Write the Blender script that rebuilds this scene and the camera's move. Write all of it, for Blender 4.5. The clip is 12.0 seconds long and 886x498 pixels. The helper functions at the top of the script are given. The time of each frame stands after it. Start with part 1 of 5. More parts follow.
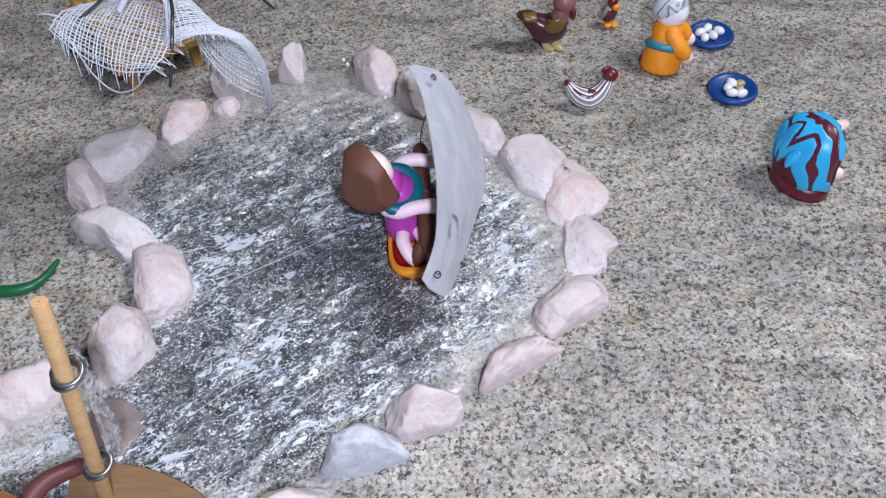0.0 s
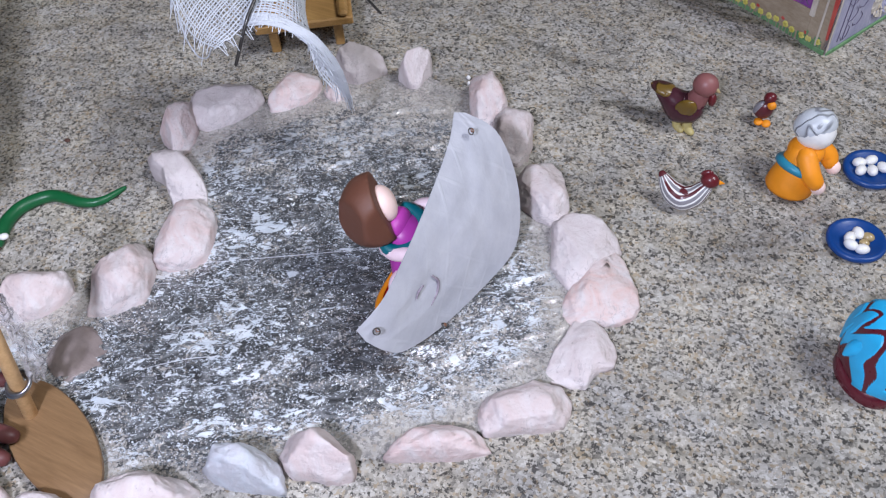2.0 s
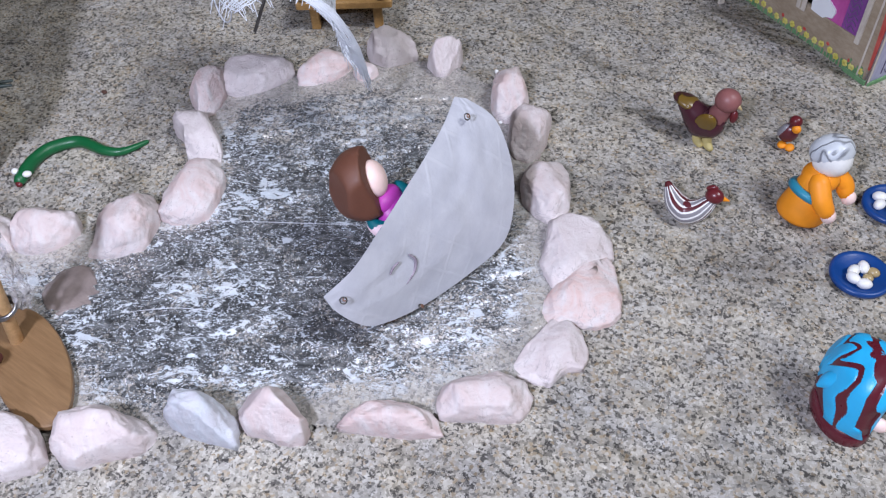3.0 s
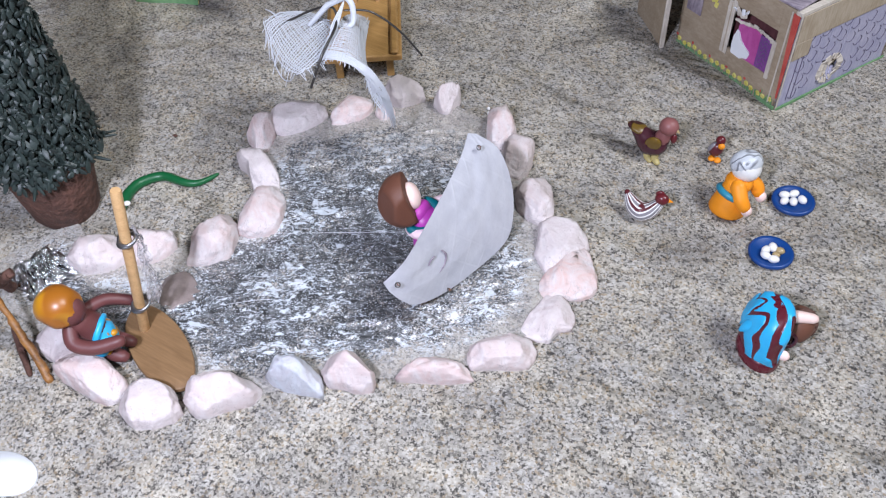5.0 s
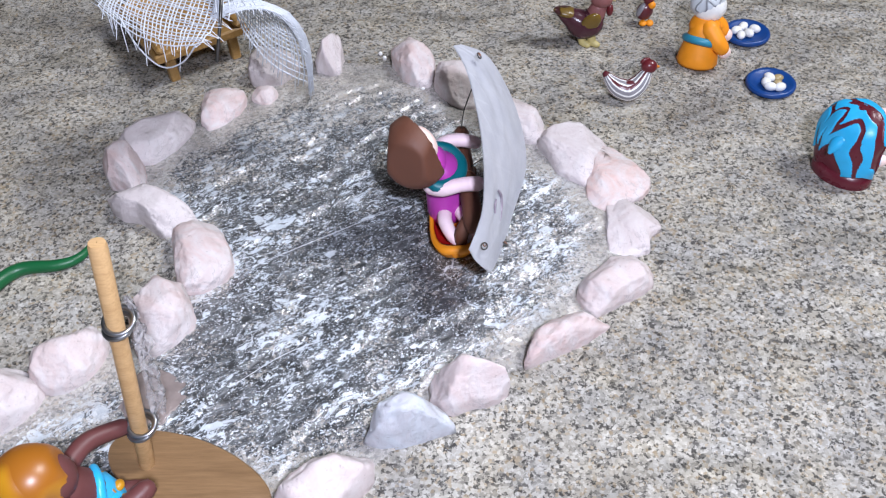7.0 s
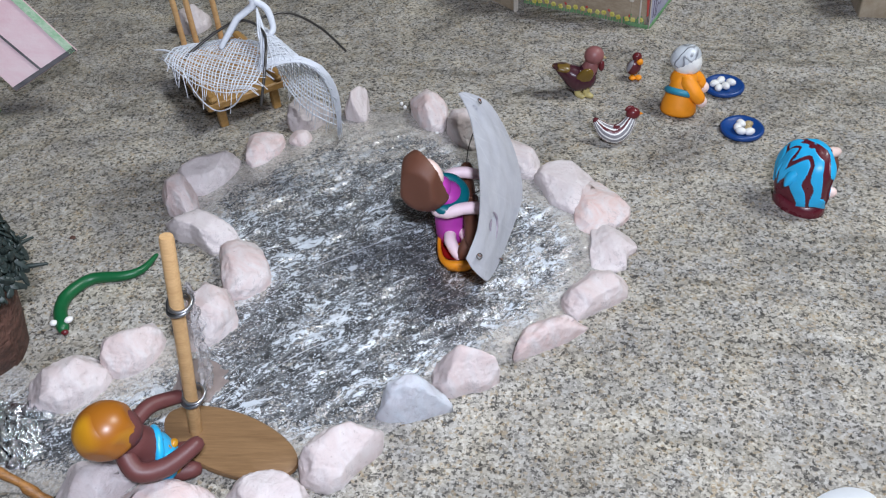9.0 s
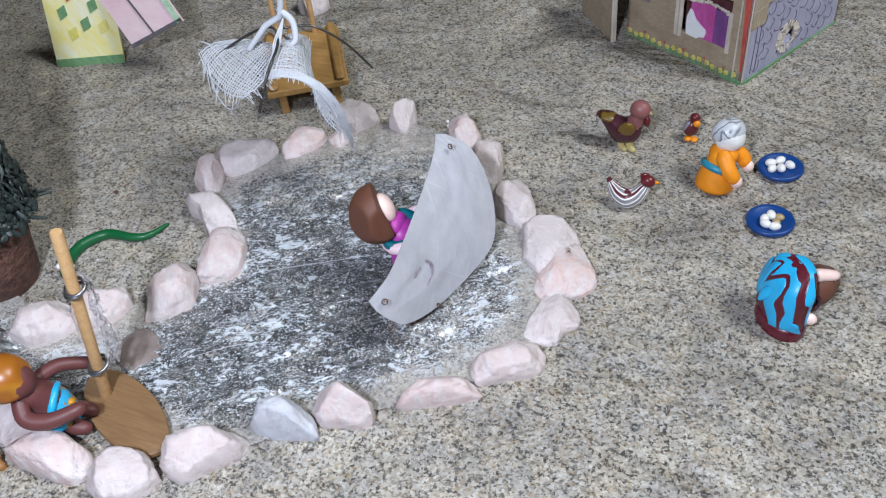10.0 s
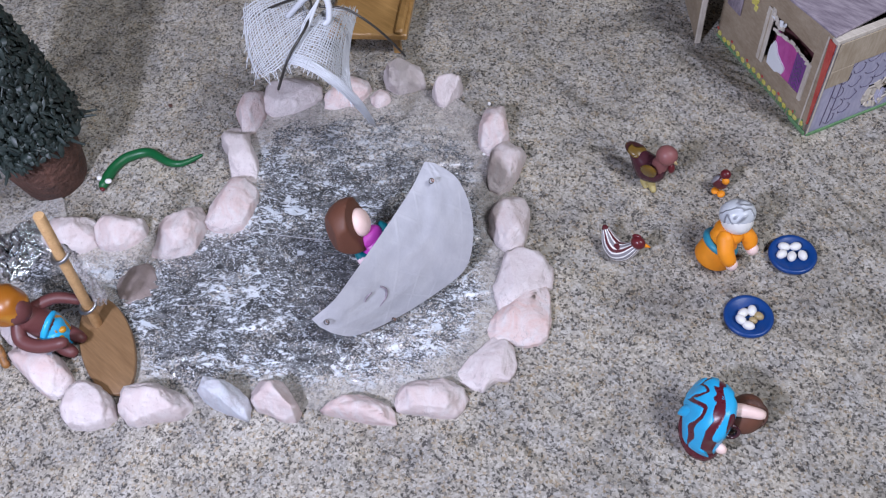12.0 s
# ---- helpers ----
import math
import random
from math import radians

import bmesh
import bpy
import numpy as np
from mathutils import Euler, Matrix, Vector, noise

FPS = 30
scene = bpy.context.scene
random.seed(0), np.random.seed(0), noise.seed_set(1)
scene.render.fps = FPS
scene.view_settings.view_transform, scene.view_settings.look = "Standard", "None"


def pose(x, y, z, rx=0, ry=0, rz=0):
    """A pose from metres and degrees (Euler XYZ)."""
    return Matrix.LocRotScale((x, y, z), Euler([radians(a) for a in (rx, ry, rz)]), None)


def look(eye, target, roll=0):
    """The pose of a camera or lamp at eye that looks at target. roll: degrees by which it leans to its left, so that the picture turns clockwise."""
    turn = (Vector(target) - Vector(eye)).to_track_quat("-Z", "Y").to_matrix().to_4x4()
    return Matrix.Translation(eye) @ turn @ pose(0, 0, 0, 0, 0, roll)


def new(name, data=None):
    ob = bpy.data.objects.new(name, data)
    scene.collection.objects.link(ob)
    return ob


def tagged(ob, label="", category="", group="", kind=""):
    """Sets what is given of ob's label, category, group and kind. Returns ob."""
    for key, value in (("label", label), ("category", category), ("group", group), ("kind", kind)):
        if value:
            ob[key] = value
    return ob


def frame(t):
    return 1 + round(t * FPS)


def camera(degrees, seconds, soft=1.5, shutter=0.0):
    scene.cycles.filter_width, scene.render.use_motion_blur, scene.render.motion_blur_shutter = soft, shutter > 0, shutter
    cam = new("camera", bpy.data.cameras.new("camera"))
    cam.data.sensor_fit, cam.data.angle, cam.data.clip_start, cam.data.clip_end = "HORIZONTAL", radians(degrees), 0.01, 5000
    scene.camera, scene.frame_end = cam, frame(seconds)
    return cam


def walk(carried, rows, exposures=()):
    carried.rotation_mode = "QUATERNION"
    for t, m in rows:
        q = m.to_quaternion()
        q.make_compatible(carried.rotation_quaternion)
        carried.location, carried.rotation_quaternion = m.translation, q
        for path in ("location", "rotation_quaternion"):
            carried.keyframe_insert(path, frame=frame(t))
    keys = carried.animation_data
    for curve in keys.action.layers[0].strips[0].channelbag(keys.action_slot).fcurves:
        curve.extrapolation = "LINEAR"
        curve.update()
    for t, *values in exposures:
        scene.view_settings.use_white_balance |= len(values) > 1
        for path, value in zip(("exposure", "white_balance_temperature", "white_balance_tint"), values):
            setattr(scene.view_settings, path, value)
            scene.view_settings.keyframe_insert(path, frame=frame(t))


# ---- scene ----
cam = camera(53.24, 12.0, 1.2)
EXPOSURES = [(0, -0.17, 5950, 17), (1.5, -0.17, 5950, 18), (3.2, -0.11, 5900, 19), (4.8, 0.02, 6000, 18), (5.5, 0.18, 6000, 17), (6.5, 0.21, 6000, 17), (7.2, 0.0, 6050, 16), (8.8, -0.18, 6100, 12), (10, -0.13, 6050, 12), (10.5, -0.03, 5950, 14), (11.5, 0.05, 5900, 18), (12, -0.22, 5850, 22)]
PATH = [
    (0, (0.07306, 0.06919, 0.17157), (0.06075, 0.33459, -0.12745), -3.10),
    (0.5, (0.09533, 0.07866, 0.17811), (0.04637, 0.33671, -0.12357), -4.21),
    (1, (0.10662, 0.09131, 0.17031), (0.02548, 0.33955, -0.13267), -4.70),
    (1.5, (0.12551, 0.10366, 0.16760), (0.01603, 0.33984, -0.13610), -4.83),
    (2, (0.13487, 0.10668, 0.17529), (0.00241, 0.33203, -0.12748), -4.42),
    (2.5, (0.14819, 0.11247, 0.17248), (-0.00190, 0.32935, -0.12825), -3.70),
    (3, (0.15662, 0.11372, 0.17082), (-0.00785, 0.32324, -0.12760), -3.35),
    (3.2, (0.15899, 0.11290, 0.17274), (-0.00971, 0.32037, -0.12475), -3.28),
    (4.8, (0.17751, 0.06715, 0.22201), (0.01721, 0.28564, -0.07220), -2.99),
    (5, (0.17279, 0.06151, 0.22089), (0.01990, 0.28579, -0.07291), -2.91),
    (5.5, (0.15303, 0.05410, 0.20932), (0.02720, 0.29500, -0.08416), -2.75),
    (6, (0.12067, 0.05395, 0.19206), (0.03172, 0.31190, -0.10044), -2.43),
    (6.5, (0.08760, 0.05503, 0.16910), (0.03692, 0.32518, -0.12151), -2.58),
    (7, (0.06431, 0.05883, 0.16038), (0.04871, 0.33780, -0.12585), -2.77),
    (7.2, (0.05746, 0.05634, 0.15848), (0.05416, 0.33840, -0.12513), -2.72),
    (8.8, (0.05459, 0.02481, 0.17386), (0.04162, 0.32485, -0.09036), -3.80),
    (9, (0.07437, 0.02313, 0.17681), (0.04302, 0.32132, -0.08795), -4.22),
    (9.5, (0.12345, 0.02817, 0.18178), (0.03577, 0.31217, -0.08590), -5.64),
    (10, (0.16078, 0.05838, 0.19161), (0.01815, 0.31475, -0.08030), -7.13),
    (10.5, (0.19028, 0.08587, 0.18434), (0.00266, 0.30623, -0.09178), -9.23),
    (11, (0.20073, 0.11769, 0.18479), (-0.00764, 0.30802, -0.09868), -10.41),
    (11.5, (0.20666, 0.13478, 0.18591), (0.00148, 0.30277, -0.11357), -10.66),
    (12, (0.19000, 0.13535, 0.24077), (0.01691, 0.28372, -0.08791), -9.09),
]
walk(cam, [(t, look(eye, target, roll)) for t, eye, target, roll in PATH], EXPOSURES)

# ---- light ----
world = bpy.data.worlds.new("room_air")
scene.world = world
world.use_nodes = True
world.node_tree.nodes["Background"].inputs[0].default_value = (0.75, 0.8, 0.85, 1)
world.node_tree.nodes["Background"].inputs[1].default_value = 0.10


def lamp(name, kind, m, watts, colour, size):
    data = bpy.data.lights.new(name, kind)
    data.energy, data.color = watts, colour
    if kind == "AREA":
        data.shape, data.size = "DISK", size
    else:
        data.shadow_soft_size = size
    ob = new(name, data)
    ob.matrix_world = m
    return ob


# the ceiling lamp of the room and the torch of the phone that films
lamp("ceiling_lamp", "AREA", look((1.00, 0.40, 1.42), (0.05, 0.25, 0)), 20.5, (0.975, 0.99, 0.935), 0.45)
lamp("phone_torch", "POINT", pose(0.114, -0.030, 0.285), 5.5, (0.915, 0.955, 1.06), 0.014)

# ---- materials ----


def rgb(*c):
    return (*c, 1.0)


class Nodes:
    def __init__(self, name):
        self.mat = bpy.data.materials.new(name)
        self.mat.use_nodes = True
        self.tree = self.mat.node_tree
        self.bsdf = self.tree.nodes["Principled BSDF"]
        self.out = self.tree.nodes["Material Output"]
        self.where = self.add("ShaderNodeTexCoord").outputs["Object"]

    def add(self, kind, **values):
        node = self.tree.nodes.new(kind)
        for key, value in values.items():
            node.inputs[key.replace("_", " ")].default_value = value
        return node

    def link(self, a, b):
        self.tree.links.new(a, b)

    def noise(self, scale, detail=3.0, rough=0.55, vector=None, distortion=0.0):
        n = self.add("ShaderNodeTexNoise", Scale=scale, Detail=detail, Roughness=rough, Distortion=distortion)
        self.link(vector or self.where, n.inputs["Vector"])
        return n.outputs["Fac"]

    def ramp(self, fac, stops, constant=False):
        r = self.tree.nodes.new("ShaderNodeValToRGB")
        r.color_ramp.interpolation = "CONSTANT" if constant else "LINEAR"
        while len(r.color_ramp.elements) < len(stops):
            r.color_ramp.elements.new(0.5)
        for e, (at, c) in zip(r.color_ramp.elements, stops):
            e.position, e.color = at, (c if len(c) == 4 else (*c, 1))
        self.link(fac, r.inputs[0])
        return r.outputs[0]

    def mix(self, fac, a, b, how="MIX"):
        m = self.tree.nodes.new("ShaderNodeMix")
        m.data_type, m.blend_type = "RGBA", how
        for socket, value in ((m.inputs[0], fac), (m.inputs[6], a), (m.inputs[7], b)):
            if isinstance(value, bpy.types.NodeSocket):
                self.link(value, socket)
            else:
                socket.default_value = value
        return m.outputs[2]

    def maths(self, how, a, b=0.0, clamp=False):
        m = self.tree.nodes.new("ShaderNodeMath")
        m.operation, m.use_clamp = how, clamp
        for socket, value in zip(m.inputs, (a, b)):
            if isinstance(value, bpy.types.NodeSocket):
                self.link(value, socket)
            else:
                socket.default_value = value
        return m.outputs[0]

    def bump(self, height, strength, distance=0.0005, normal=None):
        b = self.add("ShaderNodeBump", Strength=strength, Distance=distance)
        self.link(height, b.inputs["Height"])
        if normal:
            self.link(normal, b.inputs["Normal"])
        return b.outputs[0]

    def finish(self, colour=None, rough=None, normal=None, **values):
        for socket, value in (("Base Color", colour), ("Roughness", rough), ("Normal", normal)):
            if isinstance(value, bpy.types.NodeSocket):
                self.link(value, self.bsdf.inputs[socket])
            elif value is not None:
                self.bsdf.inputs[socket].default_value = value
        for key, value in values.items():
            self.bsdf.inputs[key.replace("_", " ")].default_value = value
        return self.mat


def stony(n):
    """The speckled stone print of the paper: dark and pale grains up to a millimetre over beige, and broad clouds that
    also paint in the shading of folds.
    """
    wob = n.add("ShaderNodeTexNoise", Scale=1300.0, Detail=3.0)
    n.link(n.where, wob.inputs["Vector"])
    shift = n.tree.nodes.new("ShaderNodeVectorMath")
    shift.operation = "MULTIPLY_ADD"
    n.link(wob.outputs["Color"], shift.inputs[0])
    shift.inputs[1].default_value = (0.0010, 0.0010, 0.0010)
    n.link(n.where, shift.inputs[2])
    cells = n.add("ShaderNodeTexVoronoi", Scale=1450.0)
    n.link(shift.outputs[0], cells.inputs["Vector"])
    pick = n.tree.nodes.new("ShaderNodeSeparateColor")
    n.link(cells.outputs["Color"], pick.inputs[0])
    clump = n.noise(270, 5, 0.66)
    fac = n.maths("ADD", n.maths("MULTIPLY", pick.outputs[0], 0.44), n.maths("MULTIPLY", clump, 0.62))
    grains = n.ramp(fac, [(0.30, (0.10, 0.095, 0.09)), (0.40, (0.25, 0.238, 0.215)), (0.50, (0.375, 0.358, 0.325)), (0.66, (0.455, 0.438, 0.405)), (0.86, (0.62, 0.61, 0.585))])
    tan = n.mix(n.ramp(pick.outputs[2], [(0.84, (0, 0, 0)), (0.93, (0.6,) * 3)]), grains, rgb(0.36, 0.275, 0.17))
    specks = n.noise(900, 3, 0.55, shift.outputs[0])
    crowd = n.maths("MULTIPLY", n.maths("SUBTRACT", n.noise(95, 4, 0.6), 0.5), 0.16)
    dark = n.ramp(n.maths("ADD", specks, crowd), [(0.373, (0.92,) * 3), (0.418, (0, 0, 0))])
    dusty = n.mix(dark, tan, rgb(0.045, 0.042, 0.040))
    bright = n.ramp(n.noise(1400, 3, 0.55), [(0.60, (0, 0, 0)), (0.68, (0.6,) * 3)])
    dusty = n.mix(bright, dusty, rgb(0.74, 0.71, 0.68))
    # slow mottling, which also puts the soft shade of paper folds into the colour
    cloud = n.ramp(n.noise(30, 5, 0.64, distortion=0.7), [(0.3, (0.66, 0.665, 0.675)), (0.7, (1.10, 1.10, 1.06))])
    tint = n.ramp(n.noise(110, 3), [(0.35, (0.95, 0.95, 0.965)), (0.7, (1.06, 1.01, 0.92))])
    return n.mix(1.0, n.mix(1.0, dusty, cloud, "MULTIPLY"), tint, "MULTIPLY"), fac


def paper_ground():
    n = Nodes("stone_print_paper")
    colour, fac = stony(n)
    along = n.tree.nodes.new("ShaderNodeMapping")
    n.link(n.where, along.inputs[0])
    along.inputs["Rotation"].default_value = (0, 0, radians(38))
    along.inputs["Scale"].default_value = (0.7, 1.0, 1.0)
    folds = n.bump(n.noise(26, 3, 0.5, along.outputs[0], 0.8), 0.9, 0.012)
    return n.finish(colour, 0.62, n.bump(n.noise(420, 4), 0.25, 0.0004, folds), Specular_IOR_Level=0.3)


def pond_sheet():
    """Painted water under crinkled clear film: a slate wash over the stone print, with sandy gaps; the film's glints
    are painted into the colour as pale flakes, dots and scratches.
    """
    n = Nodes("painted_water_and_film")
    colour, fac = stony(n)
    deep = n.tree.nodes.new("ShaderNodeAttribute")
    deep.attribute_name = "deep"
    across = n.tree.nodes.new("ShaderNodeMapping")
    n.link(n.where, across.inputs[0])
    across.inputs["Rotation"].default_value = (0, 0, radians(-33))
    turn = n.tree.nodes.new("ShaderNodeMapping")
    n.link(across.outputs[0], turn.inputs[0])
    turn.inputs["Scale"].default_value = (0.55, 1.0, 1.0)
    ragged = n.maths("ADD", n.maths("MULTIPLY", n.noise(80, 8, 0.80, distortion=0.4), 2.4), n.maths("MULTIPLY", n.noise(1150, 4, 0.72), 2.8))
    wash = n.maths("ADD", deep.outputs["Fac"], n.maths("SUBTRACT", ragged, 2.95))
    mask = n.ramp(wash, [(0.22, (0, 0, 0)), (0.44, (0.97,) * 3)])
    slate = n.ramp(n.noise(300, 7, 0.68, turn.outputs[0], 1.8), [(0.34, (0.008, 0.010, 0.013)), (0.48, (0.048, 0.053, 0.058)), (0.60, (0.16, 0.17, 0.18)), (0.72, (0.34, 0.35, 0.365))])
    water = n.mix(mask, n.mix(0.35, colour, rgb(0.55, 0.525, 0.50)), slate)
    # film glints painted in as pale flakes in drifts, drawn out along the water
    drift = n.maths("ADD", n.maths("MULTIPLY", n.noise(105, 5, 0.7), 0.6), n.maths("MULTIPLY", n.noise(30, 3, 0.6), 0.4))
    glint = n.maths("ADD", n.noise(560, 8, 0.70, turn.outputs[0], 0.6), n.maths("MULTIPLY", n.maths("SUBTRACT", drift, 0.5), 0.62))
    flakes = n.ramp(glint, [(0.585, (0, 0, 0)), (0.605, (0.9,) * 3), (0.70, (1, 1, 1))])
    fine_glints = n.maths("ADD", n.noise(1500, 4, 0.62, turn.outputs[0], 0.8), n.maths("MULTIPLY", n.maths("SUBTRACT", drift, 0.5), 0.5))
    flakes = n.maths("MAXIMUM", flakes, n.ramp(fine_glints, [(0.59, (0, 0, 0)), (0.61, (0.9,) * 3)]))
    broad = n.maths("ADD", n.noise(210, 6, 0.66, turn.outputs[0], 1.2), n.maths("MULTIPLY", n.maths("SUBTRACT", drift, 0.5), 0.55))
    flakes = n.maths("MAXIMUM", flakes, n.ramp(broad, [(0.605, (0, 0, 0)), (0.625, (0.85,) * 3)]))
    # highlights along the film's creases, painted as thin interrupted lines
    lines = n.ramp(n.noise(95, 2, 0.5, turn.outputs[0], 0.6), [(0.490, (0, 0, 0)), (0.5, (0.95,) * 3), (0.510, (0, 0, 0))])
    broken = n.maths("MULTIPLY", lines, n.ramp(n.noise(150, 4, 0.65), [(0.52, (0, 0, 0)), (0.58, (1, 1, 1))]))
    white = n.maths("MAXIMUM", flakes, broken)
    # small sparkles of the film, painted as white dots
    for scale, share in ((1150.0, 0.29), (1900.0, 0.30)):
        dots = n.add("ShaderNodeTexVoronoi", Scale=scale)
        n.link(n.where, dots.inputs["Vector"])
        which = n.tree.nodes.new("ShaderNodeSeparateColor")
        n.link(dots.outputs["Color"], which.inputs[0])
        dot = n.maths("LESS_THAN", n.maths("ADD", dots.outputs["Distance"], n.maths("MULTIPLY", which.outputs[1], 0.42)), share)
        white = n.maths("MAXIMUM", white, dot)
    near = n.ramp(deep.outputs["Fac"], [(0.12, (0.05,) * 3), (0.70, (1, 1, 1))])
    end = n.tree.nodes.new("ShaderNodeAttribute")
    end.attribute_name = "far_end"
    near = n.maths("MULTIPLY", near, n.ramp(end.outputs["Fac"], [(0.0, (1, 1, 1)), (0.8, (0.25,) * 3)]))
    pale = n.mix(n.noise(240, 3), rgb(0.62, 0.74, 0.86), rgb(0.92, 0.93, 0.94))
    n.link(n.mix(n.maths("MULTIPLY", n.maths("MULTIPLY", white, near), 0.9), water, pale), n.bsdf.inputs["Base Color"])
    crease = n.noise(330, 5, 0.66, turn.outputs[0], 1.4)
    normal = n.bump(n.maths("ADD", crease, n.maths("MULTIPLY", n.noise(1500, 3, 0.6), 0.2)), 0.5, 0.0012)
    n.link(normal, n.bsdf.inputs["Coat Normal"])
    return n.finish(rough=0.45, normal=n.bump(glint, 0.35, 0.0008), Coat_Weight=1.0, Coat_IOR=2.1, Coat_Roughness=0.05, Specular_IOR_Level=0.35)


def foil():
    n = Nodes("crumpled_foil")
    return n.finish(rgb(0.70, 0.72, 0.74), 0.10, n.bump(n.noise(520, 5, 0.7), 0.7, 0.001), Metallic=1.0)


def plain(name, c, rough=0.5, vary=0.12, scale=400.0, bump=0.12, dist=0.0004, **values):
    """A plain stuff with a fine grain and a slower change of tone."""
    n = Nodes(name)
    dark, light = [tuple(min(1, v * k) for v in c) for k in (1 - vary, 1 + vary)]
    colour = n.ramp(n.maths("ADD", n.maths("MULTIPLY", n.noise(scale, 4), 0.6), n.maths("MULTIPLY", n.noise(scale * 0.18, 2), 0.4)), [(0.32, dark), (0.68, light)])
    return n.finish(colour, n.ramp(n.noise(scale * 0.5), [(0.3, (rough * 0.85,) * 3), (0.7, (min(1, rough * 1.15),) * 3)]), n.bump(n.noise(scale * 1.6, 4), bump, dist), **values)


def clay(name, c, rough=0.42, **values):
    return plain(name, c, rough, 0.10, 260, 0.16, 0.0006, **values)


def pebble(name="pale_pink_stone", tinge=None):
    """Chalky limestone: white and flesh-pink patches, small pits, thin grey cracks."""
    n = Nodes(name)
    info = n.tree.nodes.new("ShaderNodeObjectInfo")
    tone = n.ramp(info.outputs["Random"], [(0, (0.66, 0.50, 0.475)), (0.35, (0.64, 0.53, 0.51)), (0.7, (0.62, 0.555, 0.555)), (1, (0.68, 0.485, 0.44))])
    pale = n.mix(n.ramp(n.noise(120, 5, 0.62, distortion=1.0), [(0.36, (0, 0, 0)), (0.62, (1, 1, 1))]), tone, rgb(0.69, 0.635, 0.63))
    stain = n.mix(n.ramp(n.noise(330, 7, 0.72), [(0.57, (0, 0, 0)), (0.74, (0.55,) * 3)]), pale, rgb(0.52, 0.44, 0.43))
    cracks = n.noise(85, 6, 0.62, distortion=1.6)
    line = n.ramp(cracks, [(0.486, (0, 0, 0)), (0.5, (1, 1, 1)), (0.514, (0, 0, 0))])
    some = n.maths("MULTIPLY", line, n.ramp(n.noise(60, 2), [(0.48, (0, 0, 0)), (0.62, (0.55,) * 3)]))
    veins = n.mix(some, stain, rgb(0.34, 0.31, 0.32))
    pits = n.ramp(n.noise(900, 3, 0.6), [(0.27, (0.75,) * 3), (0.36, (0, 0, 0))])
    tone2 = n.mix(n.maths("MULTIPLY", pits, 0.6), veins, rgb(0.30, 0.25, 0.24))
    tone2 = n.mix(1.0, tone2, tinge, "MULTIPLY") if tinge else tone2
    fine = n.bump(n.noise(1300, 6, 0.72), 0.5, 0.0005)
    flakes = n.bump(n.noise(260, 6, 0.66, distortion=0.6), 0.42, 0.0013, fine)
    return n.finish(tone2, 0.82, n.bump(some, -0.5, 0.0005, flakes), Specular_IOR_Level=0.3)


def wood(name, a, b, scale=230.0, turn=0.0, rough=0.5):
    n = Nodes(name)
    m = n.tree.nodes.new("ShaderNodeMapping")
    n.link(n.where, m.inputs[0])
    m.inputs["Rotation"].default_value = (0, 0, radians(turn))
    m.inputs["Scale"].default_value = (0.08, 1, 1)
    grain = n.noise(scale * 8, 5, 0.7, m.outputs[0])
    rings = n.noise(scale * 1.6, 3, 0.5, m.outputs[0], 0.6)
    fac = n.maths("ADD", n.maths("MULTIPLY", grain, 0.55), n.maths("MULTIPLY", rings, 0.45))
    return n.finish(n.ramp(fac, [(0.36, a), (0.64, b)]), rough, n.bump(fac, 0.25, 0.0004))


def card_face(name, c, c2, scale=90.0):
    """Hand-coloured card: strokes of crayon over paper."""
    n = Nodes(name)
    m = n.tree.nodes.new("ShaderNodeMapping")
    n.link(n.where, m.inputs[0])
    m.inputs["Rotation"].default_value = (0.3, 0.2, 0.7)
    m.inputs["Scale"].default_value = (1, 6, 1)
    fac = n.maths("ADD", n.maths("MULTIPLY", n.noise(scale * 2, 5, 0.7, m.outputs[0]), 0.6), n.maths("MULTIPLY", n.noise(scale, 3), 0.4))
    return n.finish(n.ramp(fac, [(0.38, c), (0.62, c2)]), 0.7, n.bump(n.noise(900, 3), 0.15))


def ribbon_clay(name, a, b, scale, stops):
    """Ribbons of one clay wound over another, along the levels of a slow noise."""
    n = Nodes(name)
    fac = n.ramp(n.noise(scale, 0.6, 0.4, distortion=0.9), [(at, (k,) * 3) for at, k in stops])
    return n.finish(n.mix(fac, rgb(*a), rgb(*b)), 0.34, n.bump(fac, 0.7, 0.0007))


def swirl_clay(name, a, b, scale=95.0, distortion=5.0, cut=0.5, turn=(0.5, 0.3, 0.2)):
    """Two clays rolled into one another."""
    n = Nodes(name)
    m = n.tree.nodes.new("ShaderNodeMapping")
    n.link(n.where, m.inputs[0])
    m.inputs["Rotation"].default_value = turn
    w = n.add("ShaderNodeTexWave", Scale=scale, Distortion=distortion, Detail=1.0, Detail_Scale=1.2)
    n.link(m.outputs[0], w.inputs["Vector"])
    fac = n.ramp(w.outputs["Fac"], [(cut - 0.03, (0, 0, 0)), (cut + 0.03, (1, 1, 1))])
    return n.finish(n.mix(fac, rgb(*a), rgb(*b)), 0.36, n.bump(fac, 0.5, 0.0005))


